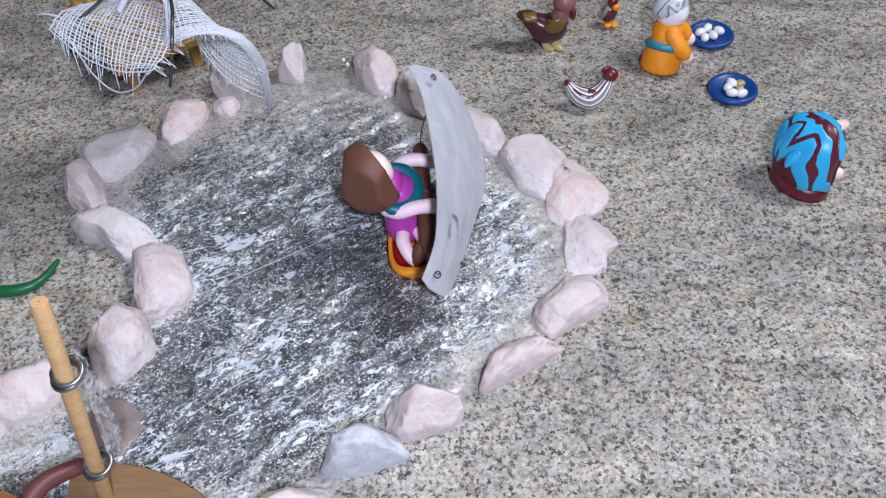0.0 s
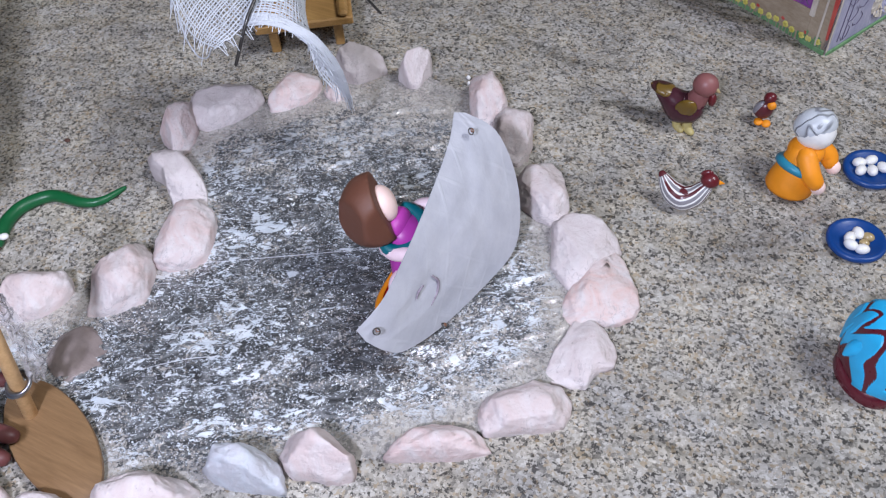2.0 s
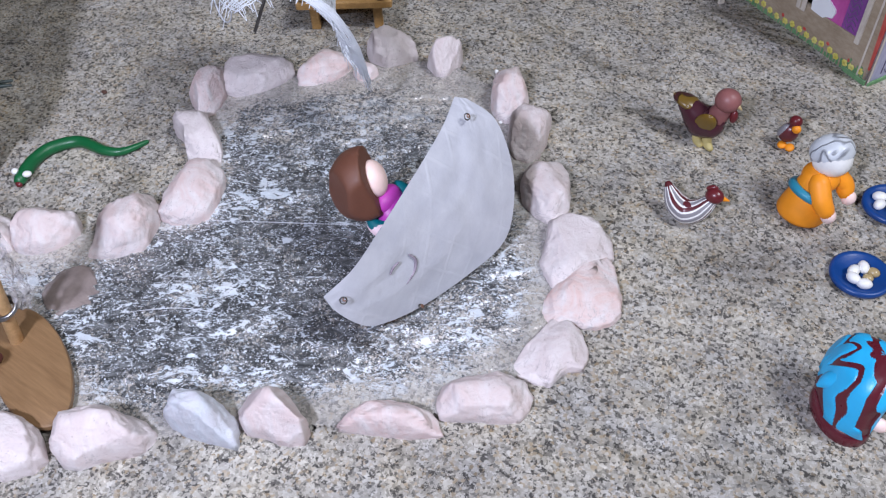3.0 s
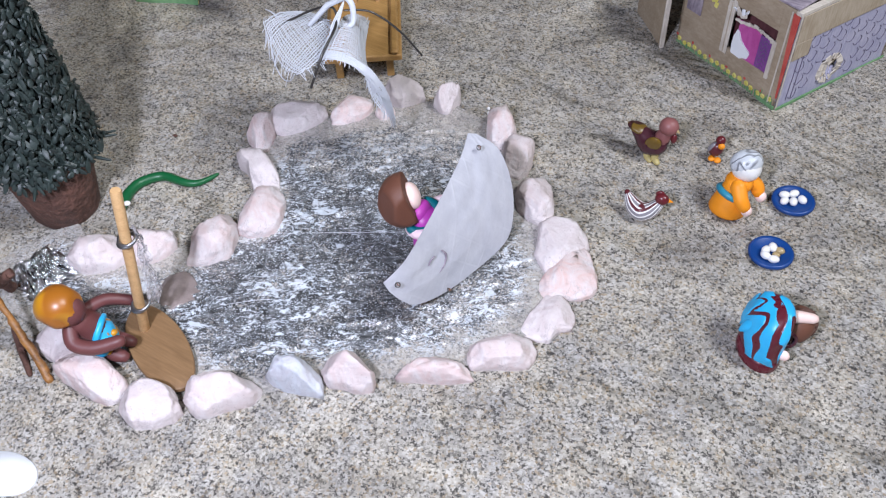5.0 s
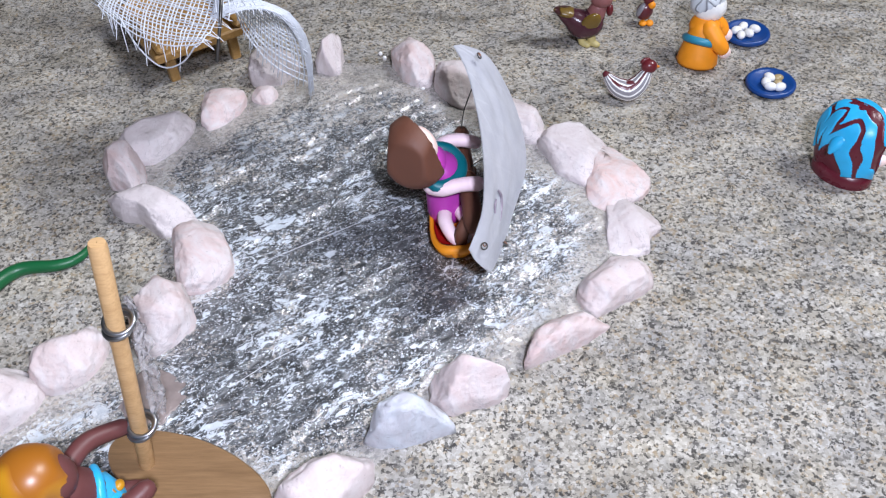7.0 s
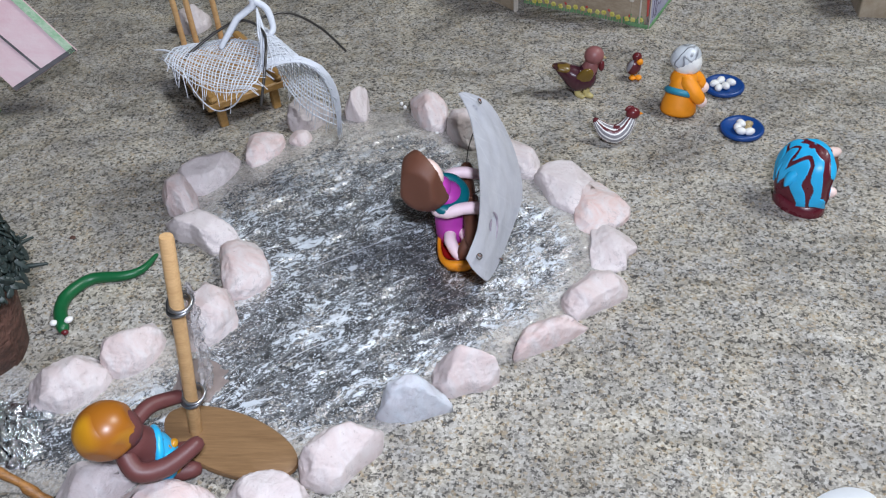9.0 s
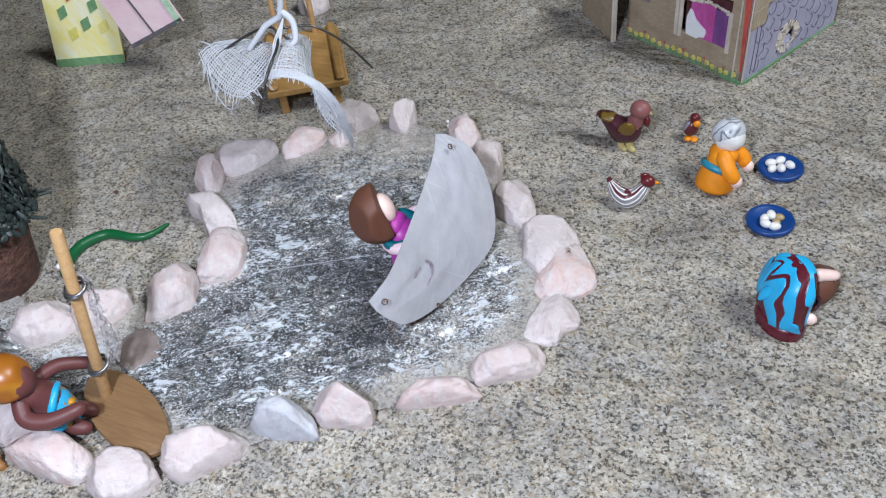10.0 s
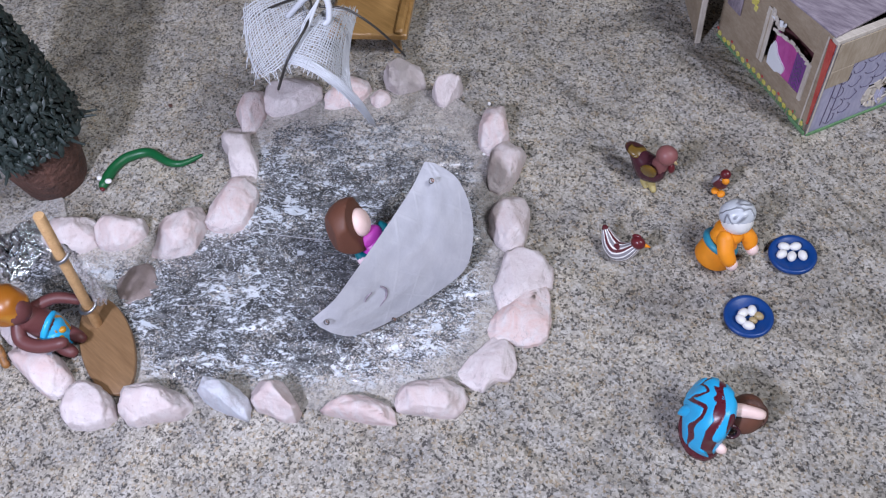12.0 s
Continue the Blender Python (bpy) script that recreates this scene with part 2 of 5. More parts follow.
def clear_film():
    n = Nodes("clear_plastic_film")
    n.finish(rgb(0.62, 0.60, 0.61), 0.12, n.bump(n.noise(300, 4, 0.6), 0.8, 0.001), Specular_IOR_Level=0.8)
    through_ = n.add("ShaderNodeBsdfTransparent")
    mixer = n.add("ShaderNodeMixShader")
    n.link(n.ramp(n.noise(230, 4, 0.65), [(0.35, (0.22,) * 3), (0.75, (0.62,) * 3)]), mixer.inputs[0])
    n.link(through_.outputs[0], mixer.inputs[1])
    n.link(n.bsdf.outputs[0], mixer.inputs[2])
    n.link(mixer.outputs[0], n.out.inputs[0])
    return n.mat


def tracing_paper():
    """Thin lilac-grey paper: soft clouds, fine fibres and pale folds that cross."""
    n = Nodes("thin_grey_paper")
    cloud = n.ramp(n.noise(150, 4, 0.6), [(0.3, (0.455, 0.465, 0.515)), (0.7, (0.545, 0.555, 0.60))])
    folds = None
    for turn in (28, -40):
        m = n.tree.nodes.new("ShaderNodeMapping")
        n.link(n.where, m.inputs[0])
        m.inputs["Rotation"].default_value = (radians(turn), 0, 0)
        w = n.add("ShaderNodeTexWave", Scale=42.0, Distortion=1.2, Detail=2.0, Detail_Scale=0.8)
        w.bands_direction = "Y"
        n.link(m.outputs[0], w.inputs["Vector"])
        line = n.ramp(w.outputs["Fac"], [(0.955, (0, 0, 0)), (0.995, (1, 1, 1))])
        folds = n.maths("MAXIMUM", folds, line) if folds else line
    folds = n.maths("MULTIPLY", folds, n.ramp(n.noise(70, 3), [(0.45, (0.08,) * 3), (0.65, (0.6,) * 3)]))
    colour = n.mix(n.maths("MULTIPLY", folds, 0.4), cloud, rgb(0.64, 0.65, 0.69))
    return n.finish(colour, 0.5, n.bump(folds, 0.22, 0.0004, n.bump(n.noise(260, 4, 0.6), 0.22, 0.0008)))


GROUND = paper_ground()
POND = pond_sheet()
FOIL = foil()
PEBBLE = pebble()
BLUESTONE = pebble("bluish_white_stone", rgb(0.88, 1.02, 1.12))
FILM = clear_film()
SKEWER = wood("bamboo", (0.50, 0.30, 0.13), (0.66, 0.43, 0.21), 300, 90)
RAFT = wood("raft_wood", (0.17, 0.095, 0.042), (0.27, 0.16, 0.075), 200, 57)
GOLDWOOD = wood("varnished_wood", (0.34, 0.19, 0.06), (0.52, 0.31, 0.11), 160, 60, 0.3)
TWIG = wood("twig_bark", (0.13, 0.055, 0.016), (0.36, 0.165, 0.04), 260, 20, 0.5)
WET = plain("wet_stone", (0.25, 0.205, 0.19), 0.2, 0.2, 300, 0.4, 0.001)
BARK = plain("brown_clay_bark", (0.105, 0.050, 0.036), 0.7, 0.5, 300, 0.9, 0.0016)
LEAF = plain("dark_green_clay", (0.024, 0.036, 0.033), 0.5, 0.45, 180, 0.3, 0.0006)
STEEL = plain("ring_steel", (0.36, 0.37, 0.39), 0.38, 0.06, 500, 0.05, 0.0002, Metallic=1.0)
WIRE = plain("dark_wire", (0.09, 0.085, 0.08), 0.35, 0.15, 700, 0.1, 0.0002, Metallic=0.7)
COPPER = plain("copper_wire", (0.30, 0.15, 0.09), 0.35, 0.15, 700, 0.1, 0.0002, Metallic=0.7)
COTTON = plain("white_cotton", (0.64, 0.67, 0.72), 0.85, 0.05, 1500, 0.3, 0.0003)
SAIL = tracing_paper()
WHITE = plain("white_card", (0.82, 0.85, 0.88), 0.55, 0.04, 300)
ORANGE = clay("orange_clay", (0.85, 0.29, 0.005), 0.55)
TEAL = clay("turquoise_clay", (0.025, 0.22, 0.33))
SKIN = clay("pale_pink_clay", (0.90, 0.68, 0.62), 0.5)
PINK = clay("soft_pink_clay", (0.93, 0.71, 0.76), 0.5)
HAIR = clay("brown_clay", (0.135, 0.052, 0.03), 0.62)
MAGENTA = clay("magenta_clay", (0.47, 0.05, 0.40))
PETROL = clay("petrol_clay", (0.0, 0.13, 0.165))
RED = clay("red_clay", (0.42, 0.016, 0.014), 0.25)
DARKRED = clay("dark_red_clay", (0.125, 0.015, 0.02), 0.33)
BROWN = clay("brown_skin_clay", (0.125, 0.040, 0.038), 0.5)
AMBER = ribbon_clay("amber_clay", (0.33, 0.115, 0.010), (0.60, 0.30, 0.01), 70, [(0.52, 0), (0.66, 1)])
SKY = clay("sky_blue_clay", (0.03, 0.42, 0.75), 0.36)
PLATE = clay("deep_blue_clay", (0.006, 0.05, 0.22), 0.38)
EGG = clay("white_clay", (0.82, 0.82, 0.80), 0.4)
GREEN = clay("green_clay", (0.006, 0.105, 0.032), 0.42)
OLIVE = clay("olive_clay", (0.16, 0.095, 0.015), 0.2)
PLUM = clay("plum_clay", (0.060, 0.018, 0.026), 0.22)
ROSE = clay("dusty_rose_clay", (0.26, 0.10, 0.095), 0.5)
PLUMOLIVE = ribbon_clay("plum_and_olive_clay", (0.055, 0.020, 0.020), (0.15, 0.09, 0.015), 160, [(0.42, 0), (0.52, 1)])
STRAW = clay("pale_yellow_clay", (0.50, 0.42, 0.17), 0.45)
HORN = clay("pale_horn_clay", (0.42, 0.32, 0.16), 0.3)
MARBLE = ribbon_clay("grey_marbled_clay", (0.62, 0.66, 0.70), (0.16, 0.17, 0.20), 130, [(0.40, 0), (0.43, 0.9), (0.47, 0.2), (0.56, 0), (0.60, 0.8), (0.64, 0)])
PLUMRED = clay("plum_red_clay", (0.11, 0.022, 0.028), 0.3)
GREYCLAY = clay("grey_clay", (0.25, 0.24, 0.26), 0.35)
MAROON = clay("maroon_clay", (0.105, 0.012, 0.022), 0.3)
SHORTS = swirl_clay("blue_and_amber_clay", (0.04, 0.40, 0.70), (0.50, 0.24, 0.02), 110, 6, 0.76)
CARDBOARD = wood("brown_cardboard", (0.29, 0.225, 0.15), (0.42, 0.345, 0.25), 150, 0, 0.75)
LILAC = card_face("lilac_card", (0.34, 0.34, 0.48), (0.48, 0.47, 0.58))
MAUVE = card_face("mauve_card", (0.17, 0.14, 0.18), (0.40, 0.35, 0.40))
PURPLE = card_face("purple_card", (0.16, 0.05, 0.22), (0.28, 0.07, 0.33))
FUCHSIA = card_face("fuchsia_card", (0.42, 0.06, 0.27), (0.52, 0.10, 0.36))
REDPEN = card_face("red_pen", (0.45, 0.05, 0.04), (0.58, 0.12, 0.09))
GREENPEN = card_face("green_pen", (0.10, 0.24, 0.10), (0.20, 0.36, 0.18))
YELLOWPEN = card_face("yellow_pen", (0.62, 0.55, 0.08), (0.75, 0.70, 0.25))
CREAM = card_face("torn_card", (0.50, 0.45, 0.38), (0.68, 0.63, 0.55))
TANCARD = card_face("tan_card", (0.36, 0.29, 0.20), (0.50, 0.43, 0.33))
INK = plain("ink", (0.12, 0.10, 0.17), 0.6)
MAROONCARD = card_face("maroon_card", (0.07, 0.02, 0.025), (0.14, 0.05, 0.055))
ROSECARD = card_face("pink_card", (0.82, 0.56, 0.61), (0.88, 0.70, 0.73), 40)
LEMON = card_face("yellow_card", (0.82, 0.74, 0.22), (0.84, 0.84, 0.62), 60)
MINT = card_face("mint_card", (0.30, 0.55, 0.32), (0.62, 0.74, 0.58), 300)
GREYCARD = card_face("grey_card", (0.08, 0.08, 0.09), (0.16, 0.15, 0.16))
PLASTER = plain("wall_paint", (0.30, 0.29, 0.28), 0.8, 0.05, 6, 0.1, 0.002)
OAK = wood("table_wood", (0.22, 0.13, 0.07), (0.34, 0.21, 0.12), 12)

# ---- building ----


class Build:
    """Collects the pieces of one mesh; each piece may have a material of its own."""

    def __init__(self):
        self.v, self.f, self.m, self.mats = [], [], [], []

    def slot(self, mat):
        if mat not in self.mats:
            self.mats.append(mat)
        return self.mats.index(mat)

    def put(self, verts, faces, mat):
        k, s = len(self.v), self.slot(mat)
        self.v += [tuple(p) for p in verts]
        self.f += [tuple(k + i for i in f) for f in faces]
        self.m += [s] * len(faces)
        return self

    def grid(self, rows, mat, closed=False):
        """Quads over rows of points of equal length; closed: each row is a ring."""
        n = len(rows[0])
        faces = [(i * n + j, i * n + (j + 1) % n, (i + 1) * n + (j + 1) % n, (i + 1) * n + j) for i in range(len(rows) - 1) for j in range(n if closed else n - 1)]
        return self.put([p for r in rows for p in r], faces, mat)

    def ball(self, c, r, mat, turn=None, seg=20, rings=12, shape=None):
        r = (r, r, r) if isinstance(r, (int, float)) else r
        m = turn.to_matrix() if turn else Matrix.Identity(3)
        rows = []
        for i in range(rings + 1):
            a = math.pi * i / rings
            ring = []
            for j in range(seg):
                b = 2 * math.pi * j / seg
                d = Vector((math.sin(a) * math.cos(b), math.sin(a) * math.sin(b), math.cos(a)))
                k = shape(d) if shape else 1.0
                ring.append(Vector(c) + m @ Vector((d.x * r[0] * k, d.y * r[1] * k, d.z * r[2] * k)))
            rows.append(ring)
        return self.grid(rows, mat, True)

    def tube(self, pts, radii, mat, sides=10, smooth=1):
        """A round-ended tube along points, with a radius at each."""
        pts = [Vector(p) for p in pts]
        radii = [radii] * len(pts) if isinstance(radii, (int, float)) else list(radii)
        if smooth > 1:
            p2, r2 = [], []
            for i in range(len(pts) - 1):
                for k in range(smooth):
                    t = k / smooth
                    a, b, c, d = pts[max(i - 1, 0)], pts[i], pts[i + 1], pts[min(i + 2, len(pts) - 1)]
                    p2.append(0.5 * (2 * b + (c - a) * t + (2 * a - 5 * b + 4 * c - d) * t * t + (3 * b - a - 3 * c + d) * t ** 3))
                    r2.append(radii[i] * (1 - t) + radii[i + 1] * t)
            pts, radii = p2 + [pts[-1]], r2 + [radii[-1]]
        ways = [(pts[min(i + 1, len(pts) - 1)] - pts[max(i - 1, 0)]).normalized() for i in range(len(pts))]
        side = ways[0].orthogonal().normalized()
        rows = []
        for i, (p, w, r) in enumerate(zip(pts, ways, radii)):
            side = (side - w * side.dot(w)).normalized()
            up = w.cross(side)

            def ring(c, q):
                return [c + q * (math.cos(2 * math.pi * j / sides) * side + math.sin(2 * math.pi * j / sides) * up) for j in range(sides)]
            if i == 0:
                rows += [ring(p - w * r * 0.9, r * 0.02), ring(p - w * r * 0.7, r * 0.7)]
            rows.append(ring(p, r))
            if i == len(pts) - 1:
                rows += [ring(p + w * r * 0.7, r * 0.7), ring(p + w * r * 0.9, r * 0.02)]
        return self.grid(rows, mat, True)

    def lathe(self, profile, c, mat, seg=32, turn=None, squash=(1, 1)):
        m = turn.to_matrix() if turn else Matrix.Identity(3)
        rows = [[Vector(c) + m @ Vector((r * math.cos(2 * math.pi * j / seg) * squash[0], r * math.sin(2 * math.pi * j / seg) * squash[1], z)) for j in range(seg)] for r, z in profile]
        return self.grid(rows, mat, True)

    def ring(self, c, big, small, mat, turn=None, seg=28, sides=10):
        m = turn.to_matrix() if turn else Matrix.Identity(3)
        pts = [[Vector(c) + m @ Vector(((big + small * math.cos(b)) * math.cos(a), (big + small * math.cos(b)) * math.sin(a), small * math.sin(b))) for b in [2 * math.pi * j / sides for j in range(sides)]] for a in [2 * math.pi * i / seg for i in range(seg + 1)]]
        return self.grid(pts, mat, True)

    def box(self, m, size, mat, edge=0.0):
        """A box with chamfered edges, centred in the frame m."""
        x, y, z = [s / 2 for s in size]
        e = min(edge, x * 0.9, y * 0.9, z * 0.9)
        rows = []
        for h, k in ((-z, e), (-z + e, 0), (z - e, 0), (z, e)):
            a, b = x - k, y - k
            c = e if k == 0 else e * 0.5
            rows.append([m @ Vector(p) for p in ((a - c, b, h), (-a + c, b, h), (-a, b - c, h), (-a, -b + c, h), (-a + c, -b, h), (a - c, -b, h), (a, -b + c, h), (a, b - c, h))])
        self.grid(rows, mat, True)
        k = len(self.v)
        s = self.slot(mat)
        self.f += [tuple(range(k - 8, k)), tuple(range(k - 25, k - 33, -1))]
        self.m += [s, s]
        return self

    def mesh(self, name, smooth=True, angle=None):
        me = bpy.data.meshes.new(name)
        me.from_pydata(self.v, [], self.f)
        for mat in self.mats:
            me.materials.append(mat)
        me.polygons.foreach_set("material_index", self.m)
        me.validate()
        bm = bmesh.new()
        bm.from_mesh(me)
        bmesh.ops.remove_doubles(bm, verts=bm.verts, dist=1e-7)
        bmesh.ops.recalc_face_normals(bm, faces=bm.faces)
        for f in bm.faces:
            f.smooth = smooth
        if angle:
            for e in bm.edges:
                if len(e.link_faces) == 2 and e.calc_face_angle(0) > radians(angle):
                    e.smooth = False
        bm.to_mesh(me)
        bm.free()
        return me


def thing(name, build, label, category, group="", kind="", smooth=True, angle=None):
    ob = new(name, build.mesh(name, smooth, angle) if build else None)
    if not build:
        ob.empty_display_size = 0.005
    return tagged(ob, label, category, group, kind)


def part(name, build, parent, label="", smooth=True, angle=None):
    ob = new(name, build.mesh(name, smooth, angle))
    ob.parent = parent
    return tagged(ob, label)


def swell(x, y):
    """The gentle waves of the paper, flat under the pond."""
    k = min(1.0, max(0.0, (math.hypot((x - 0.04) / 1.15, y - 0.215) - 0.075) / 0.05))
    return k * (0.0016 * noise.noise((x * 17, y * 17, 3.1)) + 0.0011 * noise.noise((x * 48 + y * 22, y * 30, 7.7)))


# ---- the room ----
b = Build()
N = 300
rows = []
for i in range(N + 1):
    y = -0.25 + 1.15 * i / N
    rows.append([(x, y, swell(x, y)) for x in [-0.5 + 1.2 * j / N for j in range(N + 1)]])
b.grid(rows, GROUND)
thing("ground", b, "stone-printed craft paper, speckled beige and grey, slightly creased", "ground", kind="structure")

table = thing("table", None, "plain wooden table under the craft landscape", "table")
part("tabletop", Build().box(pose(0.1, 0.32, -0.0185), (1.5, 1.4, 0.03), OAK, 0.003), table, angle=30)
for x in (-0.58, 0.78):
    for y in (-0.3, 0.94):
        part("leg", Build().box(pose(x, y, -0.3915), (0.06, 0.06, 0.716), OAK, 0.003), table, angle=30)
thing("floor", Build().box(pose(0.1, 0.3, -0.8), (4.4, 4.4, 0.1), OAK, 0.004), "wooden floor of the room", "floor", kind="structure", angle=30)
thing("ceiling", Build().box(pose(0.1, 0.3, 1.75), (4.4, 4.4, 0.1), PLASTER, 0.004), "plain painted ceiling", "ceiling", kind="structure", angle=30)
for name, x, y, sx, sy in (("wall_north", 0.1, 2.55, 4.4, 0.1), ("wall_south", 0.1, -1.95, 4.4, 0.1), ("wall_east", 2.35, 0.3, 0.1, 4.6), ("wall_west", -2.15, 0.3, 0.1, 4.6)):
    thing(name, Build().box(pose(x, y, 0.475), (sx, sy, 2.5), PLASTER, 0.004), "plain painted wall of the room", "wall", kind="structure", angle=30)

# ---- the pond ----
SHORE = [(0.009, 0.146), (0.036, 0.149), (0.050, 0.163), (0.064, 0.174), (0.083, 0.187), (0.094, 0.203), (0.100, 0.219), (0.097, 0.236), (0.088, 0.248), (0.073, 0.263), (0.057, 0.281), (0.043, 0.292),
         (0.018, 0.296), (0.000, 0.284), (-0.011, 0.269), (-0.025, 0.254), (-0.031, 0.242), (-0.020, 0.227), (-0.004, 0.208), (-0.012, 0.188), (-0.028, 0.174), (-0.041, 0.163), (-0.060, 0.172), (-0.068, 0.150),
         (-0.052, 0.138), (-0.028, 0.137), (-0.008, 0.139)]


def shore_distance(x, y):
    """Metres inside the shore line; negative outside."""
    inside, best = False, 9.0
    for (ax, ay), (bx, by) in zip(SHORE, SHORE[1:] + SHORE[:1]):
        if (ay > y) != (by > y) and x < ax + (y - ay) * (bx - ax) / (by - ay):
            inside = not inside
        t = max(0, min(1, ((x - ax) * (bx - ax) + (y - ay) * (by - ay)) / ((bx - ax) ** 2 + (by - ay) ** 2)))
        best = min(best, math.hypot(x - ax - t * (bx - ax), y - ay - t * (by - ay)))
    return best if inside else -best


def pond():
    step, verts, faces, deep, distant, index = 0.0007, [], [], [], [], {}
    nx, ny = int(0.172 / step), int(0.168 / step)
    c, s = math.cos(radians(38)), math.sin(radians(38))
    for i in range(nx):
        for j in range(ny):
            x, y = -0.070 + i * step, 0.133 + j * step
            d = shore_distance(x, y)
            if d < -0.003:
                continue
            u, v = x * c + y * s, -x * s + y * c
            k = min(1.0, max(0.0, d / 0.012))
            fold = abs(noise.noise((u * 60, v * 190, 1.0))) + 0.6 * abs(noise.noise((u * 170, v * 420, 5.0)))
            z = 0.0009 + 0.0014 * k * (0.55 - fold) + 0.0004 * noise.noise((x * 900, y * 900, 2.0)) * k
            index[i, j] = len(verts)
            verts.append((x, y, max(z, 0.00035)))
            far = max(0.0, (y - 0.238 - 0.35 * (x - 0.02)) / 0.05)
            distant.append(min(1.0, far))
            stream = min(1.0, max(0.0, (-x - 0.036) / 0.01))
            neck = max(0.0, 1 - math.hypot(x + 0.016, y - 0.163) / 0.022)
            sandy = 0.22 * min(1.0, max(0.0, (x - 0.045) / 0.03)) + 0.10 * min(1.0, max(0.0, (0.182 - y) / 0.02)) * min(1.0, max(0.0, (x - 0.03) / 0.02))
            deep.append(max(0.0, min(1.0, 0.1 + d / 0.013) - 0.55 * min(1, far) - 0.6 * neck - sandy) + 0.2 * stream)
    for (i, j), a in index.items():
        q = [index.get(p) for p in ((i + 1, j), (i + 1, j + 1), (i, j + 1))]
        if None not in q:
            faces.append((a, *q))
    me = bpy.data.meshes.new("pond")
    me.from_pydata(verts, [], faces)
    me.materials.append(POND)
    me.attributes.new("deep", "FLOAT", "POINT").data.foreach_set("value", deep)
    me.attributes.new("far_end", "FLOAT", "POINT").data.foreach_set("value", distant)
    me.polygons.foreach_set("use_smooth", [True] * len(faces))
    return tagged(new("pond", me), "painted dark pond under crinkled clear film, its white glints painted in", "pond", kind="structure")


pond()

# ---- the ring of stones ----


def stone(x, y, size, high, outline, seed, label="pale pink chipped stone on the pond's edge", mat=None):
    """A chalky chip with a footprint of eighteen radii (hundredths of size, from the x axis on), steep sides and broken facets above."""
    rnd = random.Random(seed)
    corners = [Vector((math.cos(radians(20 * j)), math.sin(radians(20 * j)), 0)) * r / 100 for j, r in enumerate(outline)]

    def reach(a):
        k = a / (2 * math.pi) * 18 % 18
        p, q = corners[int(k)], corners[(int(k) + 1) % 18]
        d = Vector((math.cos(a), math.sin(a), 0))
        e = q - p
        return (p.x * e.y - p.y * e.x) / (d.x * e.y - d.y * e.x)

    bm = bmesh.new()
    bmesh.ops.create_icosphere(bm, subdivisions=5, radius=1)
    off = Vector((rnd.uniform(0, 50), rnd.uniform(0, 50), rnd.uniform(0, 50)))
    for v in bm.verts:
        d = v.co.normalized()
        s = math.hypot(d.x, d.y)
        r = reach(math.atan2(d.y, d.x)) * s ** 0.5 if s > 1e-6 else 0.0
        up = max(0.0, d.z) ** 0.72 if d.z > 0 else 0.12 * d.z
        w = Vector((d.x, d.y, 0)).normalized() * r if s > 1e-6 else Vector()
        v.co = (w.x, w.y, up)
    cuts = [(Vector((rnd.uniform(-0.3, 0.3), rnd.uniform(-0.3, 0.3), 1)).normalized(), 0.90)]
    for k in range(9):
        a = rnd.uniform(0, 2 * math.pi)
        cuts.append((Vector((math.cos(a), math.sin(a), rnd.uniform(0.35, 1.5))).normalized(), rnd.uniform(0.80, 0.95)))
    for n, far in cuts:
        c = far * max(n.dot(v.co) for v in bm.verts)
        for v in bm.verts:
            o = n.dot(v.co) - c
            if o > 0:
                v.co -= n * o * min(0.95, max(0.0, (v.co.z - 0.12) / 0.35))
    for v in bm.verts:
        p = v.co
        q = Vector((p.x, p.y, p.z * 1.3))
        k = 0.05 * noise.noise(p * 1.6 + off) + 0.034 * noise.noise(q * 4.0 + off) + 0.020 * noise.noise(q * 9.5 + off) + 0.010 * noise.noise(q * 21 + off)
        k -= 0.22 * max(0, 0.10 - abs(noise.noise(q * 1.9 + off))) + 0.12 * max(0, 0.10 - abs(noise.noise(q * 4.3 - off)))
        v.co = p * (1 + k)
    top = max(v.co.z for v in bm.verts)
    for v in bm.verts:
        v.co = (v.co.x * size * 1.14, v.co.y * size * 1.14, max(v.co.z / top * high * 1.04, -0.0005))
    for f in bm.faces:
        f.smooth = True
    me = bpy.data.meshes.new("stone")
    bm.to_mesh(me)
    bm.free()
    me.materials.append(mat or PEBBLE)
    ob = tagged(new("stone", me), label, "stone", "stones round the pond")
    ob.matrix_world = pose(x, y, swell(x, y))
    return ob


stone(-0.0058, 0.1304, 0.0083, 0.0091, (155, 130, 88, 73, 63, 61, 67, 86, 123, 170, 128, 89, 66, 58, 58, 66, 89, 135), 1, "long greyish white stone slab at the pond's end")
stone(-0.0237, 0.1355, 0.0069, 0.0083, (84, 150, 119, 92, 78, 75, 83, 106, 103, 110, 112, 122, 99, 92, 95, 103, 82, 76), 2)
stone(0.0177, 0.1319, 0.0072, 0.0095, (118, 132, 105, 96, 87, 88, 86, 92, 101, 113, 119, 111, 94, 90, 92, 84, 86, 95), 3)
stone(0.0336, 0.1454, 0.0072, 0.0110, (81, 123, 148, 126, 92, 77, 68, 69, 78, 98, 126, 138, 120, 109, 90, 66, 62, 66), 4)
stone(0.0498, 0.1610, 0.0052, 0.0125, (165, 142, 126, 93, 71, 62, 63, 69, 89, 121, 173, 119, 77, 62, 55, 55, 63, 86), 5, "bluish white chipped stone on the pond's edge", BLUESTONE)
stone(0.0621, 0.1705, 0.0058, 0.0121, (140, 128, 92, 81, 76, 76, 79, 88, 114, 131, 134, 114, 97, 69, 59, 60, 80, 108), 6)
